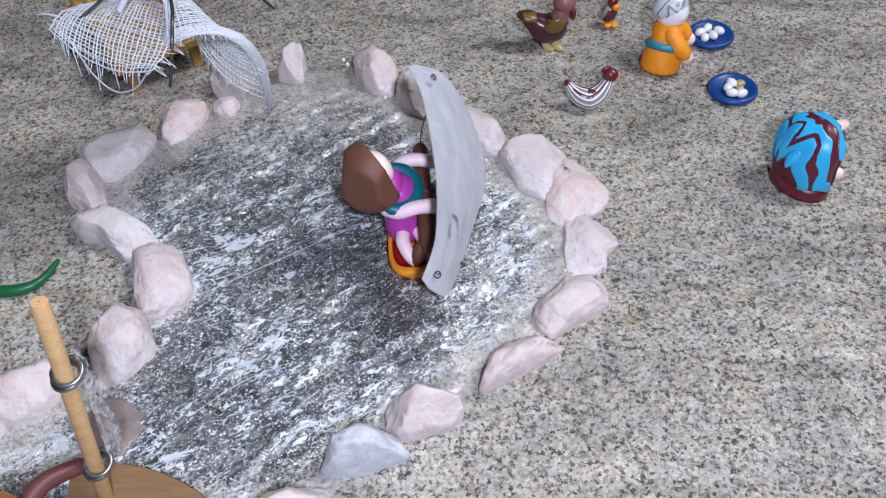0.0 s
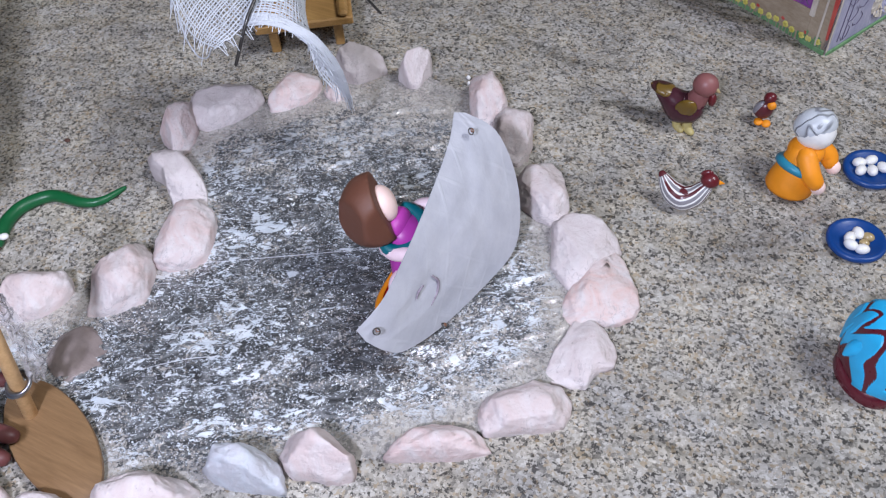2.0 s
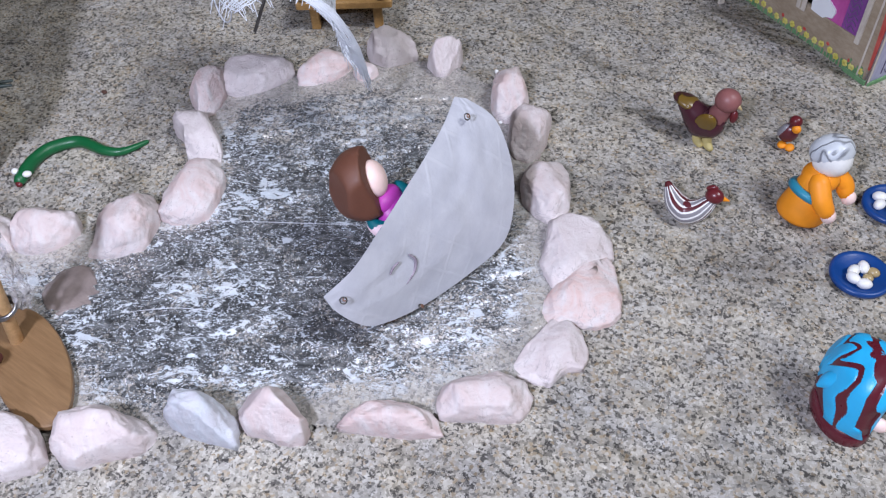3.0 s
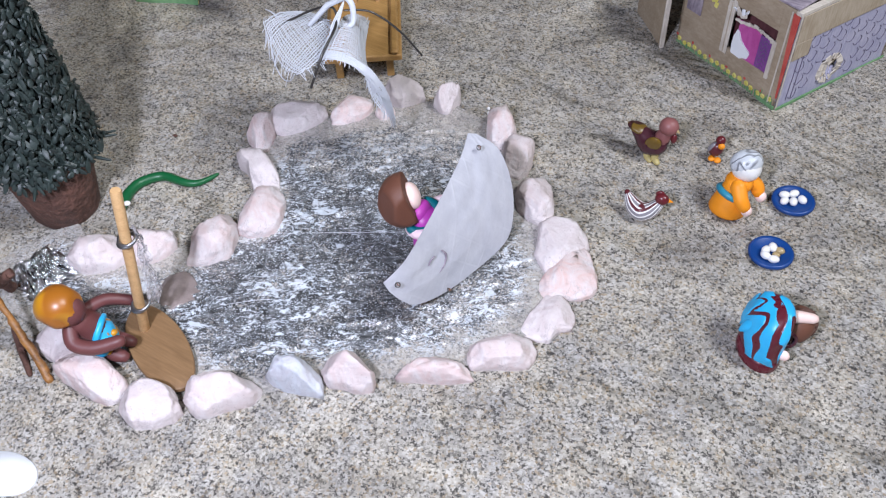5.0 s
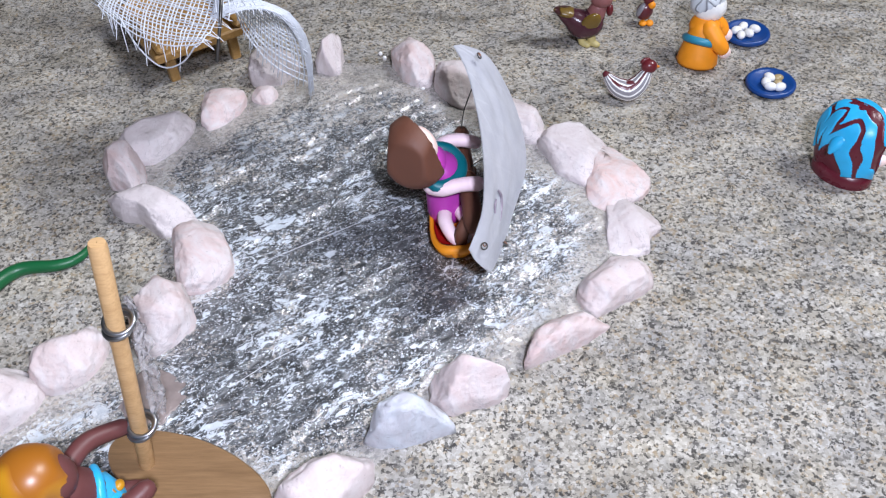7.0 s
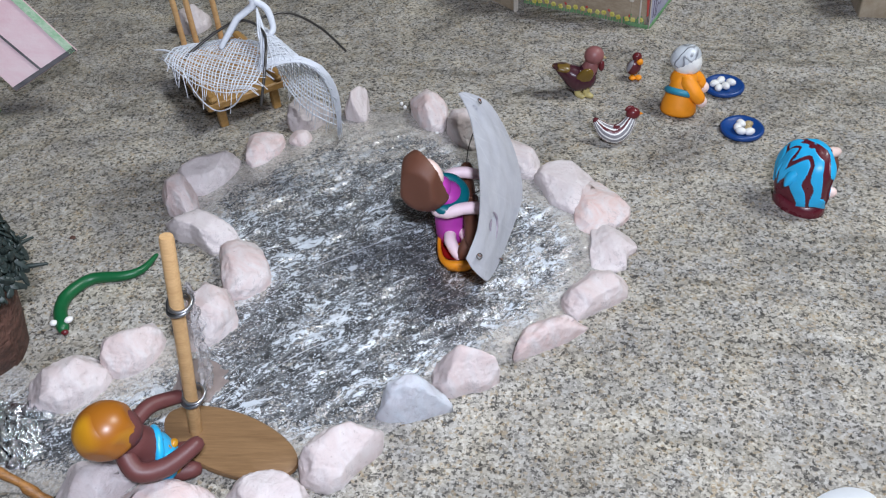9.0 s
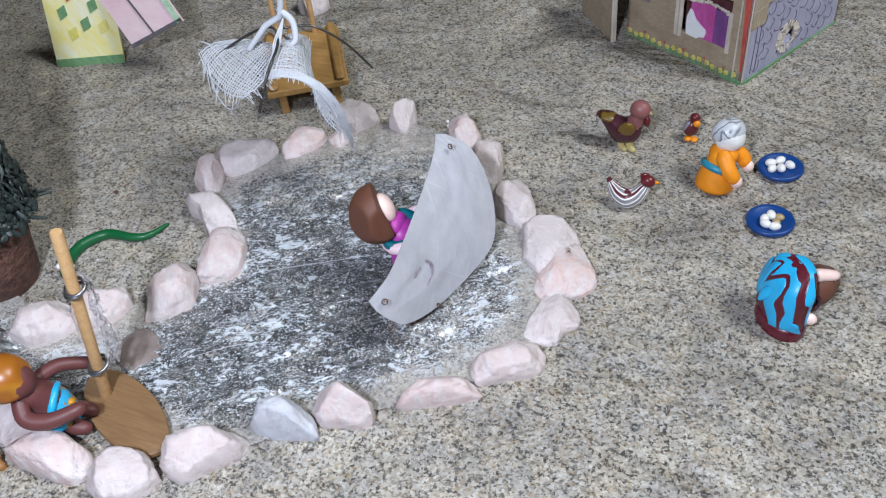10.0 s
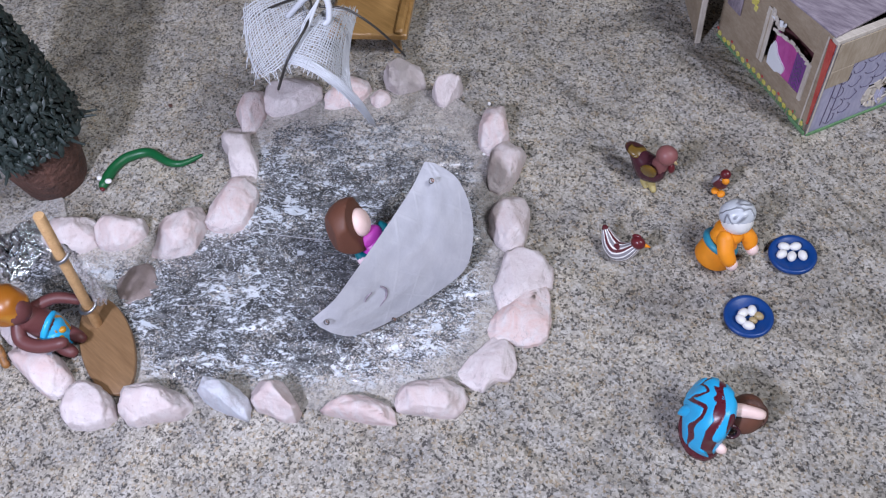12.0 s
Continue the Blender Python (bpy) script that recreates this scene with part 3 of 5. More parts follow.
stone(0.0835, 0.1847, 0.0062, 0.0078, (85, 173, 146, 110, 85, 72, 68, 70, 83, 96, 112, 173, 74, 50, 42, 40, 43, 54), 7, "long low pink stone on the pond's edge")
stone(0.0971, 0.2013, 0.0072, 0.0071, (112, 126, 135, 120, 91, 79, 75, 74, 83, 105, 122, 131, 137, 88, 69, 64, 68, 82), 8)
stone(0.1030, 0.2207, 0.0073, 0.0041, (97, 98, 104, 103, 112, 121, 119, 87, 74, 71, 78, 95, 139, 120, 110, 107, 75, 72), 9)
stone(0.1009, 0.2394, 0.0089, 0.0048, (99, 87, 87, 94, 113, 155, 98, 77, 71, 70, 78, 101, 129, 123, 94, 89, 96, 99), 10)
stone(0.0911, 0.2508, 0.0089, 0.0060, (81, 104, 102, 110, 101, 106, 112, 111, 105, 81, 74, 78, 94, 115, 143, 102, 82, 76), 11)
stone(0.0751, 0.2644, 0.0078, 0.0082, (82, 72, 71, 80, 100, 120, 126, 113, 107, 92, 85, 81, 87, 89, 103, 122, 132, 104), 12, "rough white stone on the pond's edge")
stone(0.0585, 0.2821, 0.0072, 0.0096, (69, 65, 69, 84, 119, 140, 131, 105, 89, 86, 75, 74, 80, 97, 133, 139, 110, 80), 13)
stone(0.0445, 0.2927, 0.0068, 0.0106, (94, 78, 68, 67, 76, 111, 162, 121, 93, 72, 65, 67, 78, 98, 121, 146, 115, 97), 14)
stone(0.0186, 0.2963, 0.0045, 0.0110, (65, 71, 90, 118, 150, 108, 82, 74, 75, 84, 103, 111, 102, 107, 122, 123, 93, 69), 15)
stone(0.0005, 0.2921, 0.0065, 0.0095, (101, 123, 104, 95, 101, 95, 93, 96, 97, 102, 105, 106, 105, 100, 98, 98, 87, 88), 16)
stone(-0.0002, 0.2796, 0.0036, 0.0042, (100, 104, 98, 92, 95, 101, 107, 98, 95, 103, 106, 99, 94, 97, 102, 105, 96, 95), 17, "small pink stone chip on the pond's edge")
stone(-0.0122, 0.2738, 0.0070, 0.0057, (85, 95, 104, 118, 114, 106, 101, 108, 84, 76, 78, 89, 117, 135, 106, 88, 80, 83), 18)
stone(-0.0285, 0.2596, 0.0091, 0.0069, (89, 104, 117, 116, 116, 99, 86, 81, 81, 92, 112, 107, 113, 119, 107, 86, 79, 81), 19)
stone(-0.0336, 0.2444, 0.0065, 0.0097, (75, 70, 68, 72, 89, 120, 139, 125, 109, 81, 71, 71, 81, 86, 98, 147, 131, 93), 20)
stone(-0.0222, 0.2286, 0.0083, 0.0081, (105, 73, 57, 51, 52, 60, 104, 149, 157, 114, 81, 52, 45, 50, 66, 115, 140, 172), 21)
stone(-0.0052, 0.2108, 0.0086, 0.0080, (86, 78, 79, 90, 105, 116, 136, 118, 83, 69, 67, 72, 91, 124, 124, 112, 107, 99), 22)
stone(-0.0104, 0.1912, 0.0080, 0.0105, (92, 85, 86, 95, 117, 134, 113, 97, 85, 76, 75, 81, 100, 139, 113, 100, 93, 92), 23)
stone(-0.0280, 0.1781, 0.0069, 0.0093, (91, 101, 116, 118, 118, 91, 81, 80, 91, 96, 106, 114, 113, 106, 100, 88, 87, 85), 24)
stone(-0.0414, 0.1663, 0.0079, 0.0105, (109, 117, 112, 112, 106, 86, 73, 74, 88, 119, 121, 119, 103, 91, 90, 85, 88, 94), 25)
stone(-0.0072, 0.1695, 0.0067, 0.0030, (100, 104, 98, 92, 95, 101, 107, 98, 95, 103, 106, 99, 94, 97, 102, 105, 96, 95), 26, "flat greyish stone lying wet in the pond", WET)

# ---- the sailing boat ----


def spline(ctrl, n):
    """Evenly stepped points along a smooth curve through ctrl."""
    ctrl = [Vector(p) for p in ctrl]
    out = []
    for k in range(n + 1):
        t = k / n * (len(ctrl) - 1)
        i = min(int(t), len(ctrl) - 2)
        t -= i
        a, p, q, d = ctrl[max(i - 1, 0)], ctrl[i], ctrl[i + 1], ctrl[min(i + 2, len(ctrl) - 1)]
        out.append(0.5 * (2 * p + (q - a) * t + (2 * a - 5 * p + 4 * q - d) * t * t + (3 * p - a - 3 * q + d) * t ** 3))
    return out


boat = thing("sailing_boat", None, "small orange and red clay boat with a grey paper sail", "boat")
hull = Build()
BX, BY = 0.0587, 0.2240
for mat, rim in ((ORANGE, 1.0), (RED, 0.80)):
    rows = []
    prof = [(0.0, 0.0002), (0.55, 0.0003), (0.85, 0.0020), (1.0, 0.0052), (0.93, 0.0058), (0.84, 0.0050)] if rim == 1.0 else [(1.04, 0.0051), (0.95, 0.0036), (0.6, 0.0024), (0.0, 0.0021)]
    for r, z in prof:
        ring = []
        for j in range(40):
            a = 2 * math.pi * j / 40
            sx, sy = math.cos(a), math.sin(a)
            k = 0.0066 * (1 - 0.35 * max(0, sy) ** 2)
            ring.append((BX + k * r * rim * math.copysign(abs(sx) ** (0.85 if sy > 0 else 0.6), sx), BY + 0.0164 * r * rim * math.copysign(abs(sy) ** (1.0 if sy > 0 else 0.75), sy), z + 0.0012 * abs(sy) ** 3 * (z > 0.003)))
        rows.append(ring)
    hull.grid(rows, mat, True)
part("hull", hull, boat, "orange clay hull, red inside")
ribs = Build().tube([(BX + 0.0002, BY - 0.0150, 0.0046), (BX, BY - 0.0110, 0.0030), (BX, BY - 0.002, 0.0030)], 0.0012, ORANGE, 8, 4)
part("keel", ribs, boat)
mast = Build().tube([(0.0603, 0.2450, 0.0135), (0.0608, 0.2360, 0.0138), (0.0620, 0.2250, 0.0135), (0.0632, 0.2140, 0.0128), (0.0634, 0.2112, 0.0118)], [0.0020, 0.0022, 0.0023, 0.0025, 0.0021], HAIR, 12, 4)
mast.tube([(0.0625, 0.2150, 0.0110), (0.0606, 0.2126, 0.0085), (0.0600, 0.2128, 0.0045)], [0.0018, 0.0018, 0.0016], HAIR, 10, 4)
mast.tube([(0.0628, 0.2300, 0.0130), (0.0610, 0.2300, 0.0080), (0.0604, 0.2300, 0.0030)], 0.0016, HAIR, 10, 3)
part("mast", mast, boat, "brown clay mast")
foot = spline([(0.0637, 0.1921, 0.0200), (0.0660, 0.1953, 0.0136), (0.0677, 0.2005, 0.0078), (0.0704, 0.2127, 0.0032), (0.0740, 0.2270, 0.0030), (0.0772, 0.2385, 0.0062), (0.0766, 0.2445, 0.0130), (0.0730, 0.2492, 0.0230), (0.0672, 0.2506, 0.0335), (0.0606, 0.2480, 0.0388)], 60)
head = spline([(0.0624, 0.1914, 0.0241), (0.0652, 0.1985, 0.0280), (0.0658, 0.2065, 0.0320), (0.0654, 0.2150, 0.0349), (0.0640, 0.2258, 0.0371), (0.0619, 0.2370, 0.0389), (0.0587, 0.2461, 0.0397)], 60)
sail = Build()
for off in (0.0, 0.00018):
    rows = []
    for u in range(61):
        row = []
        for v in range(25):
            t = v / 24
            p = head[u].lerp(foot[u], t)
            belly = math.sin(math.pi * t) * math.sin(math.pi * u / 60) * 0.0010
            crumple = (0.00035 * noise.noise((u * 0.16, v * 0.35, 4.0)) + 0.0006 * abs(noise.noise((u * 0.05 + v * 0.11, v * 0.09, 9.0)))) * math.sin(math.pi * t) * math.sin(math.pi * (0.04 + 0.92 * u / 60))
            row.append(p + Vector((0.86, 0.05, 0.5)) * (belly + crumple + off))
        rows.append(row)
    sail.grid(rows, SAIL)
part("sail", sail, boat, "grey translucent paper sail with a worn edge")
def on_sail(u, v, out=0.0005):
    """The place at u along the sail and v down it."""
    k = min(59, int(u))
    h, f = head[k].lerp(head[k + 1], u - k), foot[k].lerp(foot[k + 1], u - k)
    return h.lerp(f, v) + Vector((0.86, 0.05, 0.5)) * (out + math.sin(math.pi * v) * math.sin(math.pi * u / 60) * 0.0010)


for c, t in (((0.0651, 0.2421, 0.0394), 20), ((0.0658, 0.1938, 0.0227), -30), ((0.0712, 0.2127, 0.0041), 60), ((0.0768, 0.2425, 0.0105), 0)):
    knot = Build()
    v = Vector(c)
    turn = Euler((radians(20), radians(50), radians(t)))
    knot.ring(v, 0.00075, 0.00016, WIRE, turn, 18, 6)
    knot.ring(v + Vector((0.0001, 0.0004, 0.0001)), 0.0004, 0.00014, COPPER, turn, 14, 6)
    part("wire_tie", knot, boat, "bent dark wire tie through the sail")
mark = Build().tube([on_sail(22.8, 0.38), on_sail(23.0, 0.47), on_sail(21.8, 0.56), on_sail(19.8, 0.63)], [0.0002, 0.0004, 0.0004, 0.0002], MAUVE, 6, 5)
mark.tube([on_sail(20.4, 0.37), on_sail(19.0, 0.38), on_sail(18.0, 0.42)], [0.0002, 0.0003, 0.0002], MAUVE, 6, 4)
part("pencil_mark", mark, boat, "faint pencil strokes on the sail")
part("stay", Build().tube([(0.0603, 0.2445, 0.0150), (0.0612, 0.2446, 0.0215), (0.0645, 0.2428, 0.0330)], 0.00016, WIRE, 6, 5), boat, "thin dark wire from mast to sail")
part("stay", Build().tube([(0.0625, 0.2290, 0.0150), (0.0650, 0.2300, 0.0165), (0.0690, 0.2310, 0.0170)], 0.00016, WIRE, 6, 5), boat, "thin dark wire from mast to sail")
part("binding", Build().ring((0.0617, 0.2270, 0.0136), 0.0024, 0.00015, COPPER, Euler((radians(90), 0, radians(-6))), 20, 6), boat, "copper wire wound round the mast")

# the doll that sits in the boat
b = Build()
b.lathe([(0.0001, 0.0025), (0.0040, 0.0040), (0.0048, 0.0065), (0.0045, 0.011), (0.0040, 0.016), (0.0028, 0.0205), (0.0001, 0.022)], (0.0570, 0.2236, 0.0), MAGENTA, 28, Euler((0, radians(-5), 0)))
b.ball((0.0562, 0.2238, 0.0196), (0.0042, 0.0050, 0.0036), MAGENTA, Euler((0, radians(28), 0)))
b.tube([(0.0536, 0.2288, 0.0222), (0.0572, 0.2284, 0.0212), (0.0600, 0.2254, 0.0196), (0.0592, 0.2208, 0.0186), (0.0556, 0.2180, 0.0184), (0.0528, 0.2186, 0.0196)], [0.0014, 0.0019, 0.0020, 0.0020, 0.0018, 0.0012], PETROL, 14, 5)
b.ball((0.0546, 0.2234, 0.0228), (0.0032, 0.0044, 0.0019), MAGENTA, Euler((0, radians(32), 0)))
b.tube([(0.0542, 0.2296, 0.0195), (0.0560, 0.2330, 0.0200), (0.0600, 0.2342, 0.0198), (0.0640, 0.2338, 0.0192)], [0.0015, 0.0017, 0.0018, 0.0016], PINK, 12, 5)
b.tube([(0.0528, 0.2192, 0.0172), (0.0560, 0.2178, 0.0180), (0.0605, 0.2186, 0.0186), (0.0645, 0.2196, 0.0180)], [0.0016, 0.0019, 0.0018, 0.0019], PINK, 12, 5)
b.tube([(0.0562, 0.2200, 0.0080), (0.0564, 0.2165, 0.0082), (0.0582, 0.2135, 0.0062), (0.0602, 0.2126, 0.0046)], [0.0018, 0.0018, 0.0016, 0.0013], PINK, 12, 5)
b.tube([(0.0600, 0.2210, 0.0078), (0.0616, 0.2168, 0.0080), (0.0622, 0.2138, 0.0052)], [0.0018, 0.0017, 0.0013], PINK, 12, 5)
# the hair is one heavy five-sided cap, cut flat where the face sits
FRONT = Vector((0.74, 0.56, 0.32)).normalized()
SIDES = [(Vector((math.cos(a), math.sin(a), 0.12)).normalized(), 0.80) for a in [radians(108 + 72 * k) for k in range(5)]] + [(FRONT, 0.30), (Vector((-0.25, 0, -1)).normalized(), 0.86)]
b.ball((0.0500, 0.2208, 0.0273), (0.0082, 0.0086, 0.0092), HAIR, None, 64, 40, lambda d: min([1.0] + [far / n.dot(d) for n, far in SIDES if n.dot(d) > 0.05]))
b.ball((0.0517, 0.2230, 0.0281), (0.0028, 0.0043, 0.0047), SKIN, Euler((0, radians(-18), radians(35))))
thing("doll", b, "seated clay doll with brown hair and magenta dress in the boat", "doll")

# long creases of the film over the pond
for pts in (((0.0040, 0.2055, 0.0016), (0.0250, 0.2175, 0.0022), (0.0450, 0.2300, 0.0018)), ((0.0095, 0.1715, 0.0016), (0.0200, 0.1800, 0.0020), (0.0290, 0.1850, 0.0016))):
    thing("film_crease", Build().tube(pts, [0.00003, 0.00010, 0.00003], COTTON, 6, 8), "fine whitish crease in the clear film on the pond", "crease", "creases in the film")
for x, y in ((0.0335, 0.3030), (0.0350, 0.3005), (0.0480, 0.2830)):
    thing("glue_drop", Build().ball((x, y, 0.0006), (0.0007, 0.0006, 0.0008), EGG), "tiny dried drop of white glue by the stones", "drop", "glue drops")

# ---- the raft ----
raft = thing("raft", None, "oval wooden raft with a bamboo mast and plastic sail", "raft")
deck = Build()
ring = []
for z, k in ((0.0012, 0.97), (0.0014, 1.0), (0.0027, 1.0), (0.0030, 0.97), (0.00302, 0.5), (0.00302, 0.001)):
    row = []
    for j in range(48):
        a = 2 * math.pi * j / 48
        u, v = 0.0190 * k * math.cos(a) * (1 + 0.02 * math.sin(3 * a)), 0.0083 * k * math.sin(a)
        row.append((0.0057 + 0.92 * u + 0.39 * v, 0.1487 - 0.39 * u + 0.92 * v, z + 0.0008))
    ring.append(row)
deck.grid(ring, RAFT, True)
part("deck", deck, raft, "brown oval wooden deck", angle=40)
TOP, LOW = Vector((0.0036, 0.1568, 0.0622)), Vector((-0.0030, 0.1513, 0.0034))
part("mast", Build().lathe([(0.0001, 0), (0.0014, 0.0), (0.0016, 0.0004), (0.00158, 0.03), (0.0016, 0.0585), (0.0014, 0.0592), (0.0001, 0.0593)], LOW, SKEWER, 20, (TOP - LOW).to_track_quat("Z", "Y").to_euler()), raft, "bamboo skewer mast", angle=40)
for k in (0.68, 0.205):
    c = LOW.lerp(TOP, k) + Vector((0.0006, -0.0002, 0))
    part("ring", Build().ring(c, 0.0026, 0.00052, STEEL, Euler((radians(8), radians(-9), 0))), raft, "grey metal jump ring")
    part("ring", Build().ring(c + Vector((0.0003, 0.0003, 0.0011)), 0.0026, 0.00048, STEEL, Euler((radians(16), radians(2), 0))), raft, "grey metal jump ring")
film = Build()
rows = []
for i in range(31):
    t = i / 30
    inner = LOW.lerp(TOP, 0.20 + 0.57 * t) + Vector((0.0022, 0.0016, 0))
    reach = 0.0068 * math.sin(math.pi * min(1, 0.12 + 0.92 * t)) ** 0.8 * (0.75 + 0.35 * math.cos(5 * t + 0.4))
    row = []
    for j in range(17):
        s = j / 16
        w = Vector((noise.noise((i * 0.30, j * 0.5, 1.0)), noise.noise((i * 0.34, j * 0.55, 8.0)), noise.noise((i * 0.2, j * 0.4, 15.0)))) * 0.0022 * min(1, s * 3)
        row.append(inner + Vector((0.35, 0.9, -0.25)) * reach * s + w)
    rows.append(row)
film.grid(rows, FILM)
part("plastic_sail", film, raft, "crumpled clear plastic sail")

# the doll that punts the raft
b = Build()
b.ball((-0.0112, 0.1366, 0.0238), (0.0050, 0.0046, 0.0052), BROWN)
b.ball((-0.0136, 0.1354, 0.0250), (0.0070, 0.0066, 0.0064), AMBER, Euler((radians(10), radians(-18), 0.5)), 40, 24, lambda d: min(1.0, 0.90 / max(abs(d.x), abs(0.5 * d.x + 0.87 * d.y), abs(0.5 * d.x - 0.87 * d.y), 0.75 * abs(d.z) + 0.5 * abs(d.x), 0.3)))
b.tube([(-0.0112, 0.1375, 0.0185), (-0.0098, 0.1393, 0.0140), (-0.0084, 0.1402, 0.0085)], [0.0042, 0.0047, 0.0045], BROWN, 18, 5)
b.tube([(-0.0090, 0.1402, 0.0115), (-0.0080, 0.1404, 0.0080), (-0.0070, 0.1405, 0.0058)], [0.0050, 0.0051, 0.0046], SHORTS, 18, 4)
b.tube([(-0.0058, 0.1358, 0.0105), (-0.0052, 0.1378, 0.0140), (-0.0062, 0.1410, 0.0160), (-0.0082, 0.1438, 0.0150)], [0.0009, 0.0011, 0.0011, 0.0009], SKY, 8, 5)
b.ball((-0.0060, 0.1390, 0.0085), (0.0036, 0.0050, 0.0042), SKY, Euler((0, radians(25), 0.3)))
for p in ((-0.0034, 0.1372, 0.0108), (-0.0028, 0.1402, 0.0098), (-0.0040, 0.1424, 0.0112), (-0.0030, 0.1380, 0.0074)):
    b.ball(p, (0.0010, 0.0012, 0.0010), AMBER)
b.tube([(-0.0118, 0.1405, 0.0185), (-0.0095, 0.1470, 0.0185), (-0.0045, 0.1522, 0.0160)], [0.0019, 0.0019, 0.0017], BROWN, 12, 5)
b.tube([(-0.0112, 0.1345, 0.0180), (-0.0080, 0.1318, 0.0150), (-0.0025, 0.1340, 0.0140), (0.0030, 0.1396, 0.0148)], [0.0022, 0.0023, 0.0022, 0.0019], BROWN, 12, 5)
b.tube([(-0.0068, 0.1390, 0.0052), (-0.0030, 0.1392, 0.0048), (0.0000, 0.1400, 0.0044)], [0.0026, 0.0024, 0.0019], BROWN, 12, 4)
b.tube([(-0.0075, 0.1430, 0.0052), (-0.0040, 0.1440, 0.0058), (-0.0012, 0.1448, 0.0056)], [0.0026, 0.0023, 0.0018], BROWN, 12, 4)
b.ball((-0.0085, 0.1404, 0.0040), (0.0044, 0.0044, 0.0034), BROWN)
thing("doll", b, "brown clay doll with amber hair and blue shorts holding the mast", "doll")

# ---- the hanging gauze ----
gauze = thing("hanging_gauze", None, "white gauze cloth hanging on a cord with dark wires", "cloth")


def weave(build, corner, nu, nv, fringe, seed, thick):
    """Threads both ways over a patch; corner(u, v) gives the place."""
    rnd = random.Random(seed)
    for way in (0, 1):
        count, other = (nu, nv) if way == 0 else (nv, nu)
        for i in range(count + 1):
            s = (i + rnd.uniform(-0.22, 0.22)) / count
            pts = []
            n = max(10, other // 2)
            a, z = -fringe * rnd.uniform(0.2, 1.0), 1 + fringe * rnd.uniform(0.2, 1.0)
            for k in range(n + 1):
                t = a + (z - a) * k / n
                p = corner(s, t) if way == 0 else corner(t, s)
                off = max(0, -t, t - 1)
                p = p + Vector((rnd.uniform(-1, 1), rnd.uniform(-1, 1), rnd.uniform(-1, 1))) * (0.00014 + 0.010 * off) + Vector((0, 0, 0.00008 * (1 if (i + k + way) % 2 else -1)))
                pts.append(p - Vector((0, 0, 0.25 * off * off)))
            w = thick * rnd.uniform(0.8, 1.2)
            build.tube(pts, [w * (0.5 if k in (0, n) else 0.75 if k in (1, n - 1) else 1.0) for k in range(n + 1)], COTTON, 5)


def patch(grid):
    """A smooth surface through a 3 by 3 grid of places."""
    g = [[Vector(p) for p in r] for r in grid]

    def quad(p, t):
        return p[0] * (1 - t) * (1 - 2 * t) + p[1] * 4 * t * (1 - t) + p[2] * t * (2 * t - 1)

    def at(u, v):
        u2, v2 = max(-0.12, min(1.12, u)), max(-0.12, min(1.12, v))
        return quad([quad(r, v2) for r in g], u2)
    return at


cloth = Build()
left = patch([[(-0.0290, 0.2530, 0.0485), (-0.0285, 0.2620, 0.0478), (-0.0250, 0.2710, 0.0440)],
              [(-0.0142, 0.2418, 0.0455), (-0.0150, 0.2545, 0.0480), (-0.0130, 0.2660, 0.0482)],
              [(0.0000, 0.2362, 0.0482), (0.0026, 0.2440, 0.0500), (0.0012, 0.2560, 0.0520)]])
weave(cloth, left, 27, 22, 0.13, 5, 0.00019)
right = patch([[(0.0032, 0.2436, 0.0500), (0.0010, 0.2540, 0.0530), (-0.0040, 0.2680, 0.0510)],
               [(0.0180, 0.2470, 0.0480), (0.0075, 0.2600, 0.0470), (-0.0030, 0.2755, 0.0465)],
               [(0.0178, 0.2585, 0.0215), (0.0040, 0.2652, 0.0285), (-0.0042, 0.2800, 0.0395)]])
weave(cloth, right, 27, 26, 0.06, 6, 0.00022)
hem = patch([[(0.0028, 0.2440, 0.0500), (0.0026, 0.2452, 0.0508), (0.0022, 0.2468, 0.0516)],
             [(0.0176, 0.2470, 0.0476), (0.0186, 0.2486, 0.0472), (0.0188, 0.2508, 0.0466)],
             [(0.0188, 0.2588, 0.0194), (0.0192, 0.2592, 0.0199), (0.0197, 0.2598, 0.0206)]])
weave(cloth, hem, 8, 20, 0.06, 7, 0.00017)
rnd = random.Random(3)
for k in range(16):
    y = 0.2445 + 0.018 * k / 15
    cloth.tube([(0.0028 - 0.003 * k / 15, y, 0.0512), (0.0010 + rnd.uniform(-1, 1) * 0.001, 0.2560 + rnd.uniform(-1, 1) * 0.002, 0.0550), (-0.0018, 0.2655, 0.0585)], 0.00028, COTTON, 5, 4)
cloth.tube([(-0.0230, 0.2490, 0.0478), (-0.0180, 0.2435, 0.0420), (-0.0125, 0.2405, 0.0387), (-0.0060, 0.2375, 0.0420), (-0.0010, 0.2350, 0.0480)], 0.00022, COTTON, 5, 6)
cloth.tube([(-0.0280, 0.2590, 0.0478), (-0.0315, 0.2600, 0.0482), (-0.0350, 0.2606, 0.0480)], [0.0003, 0.0003, 0.0001], COTTON, 5, 4)
part("cloth", cloth, gauze, "loosely woven white gauze with frayed edges")["kind"] = "stuff"
cord = Build().tube([(-0.0130, 0.2590, 0.0495), (-0.0080, 0.2640, 0.0560), (-0.0030, 0.2660, 0.0590), (-0.0019, 0.2662, 0.0640), (-0.0019, 0.2662, 0.2), (-0.0019, 0.2662, 1.699)], [0.0009, 0.0011, 0.0012, 0.0010, 0.0009, 0.0009], COTTON, 10)
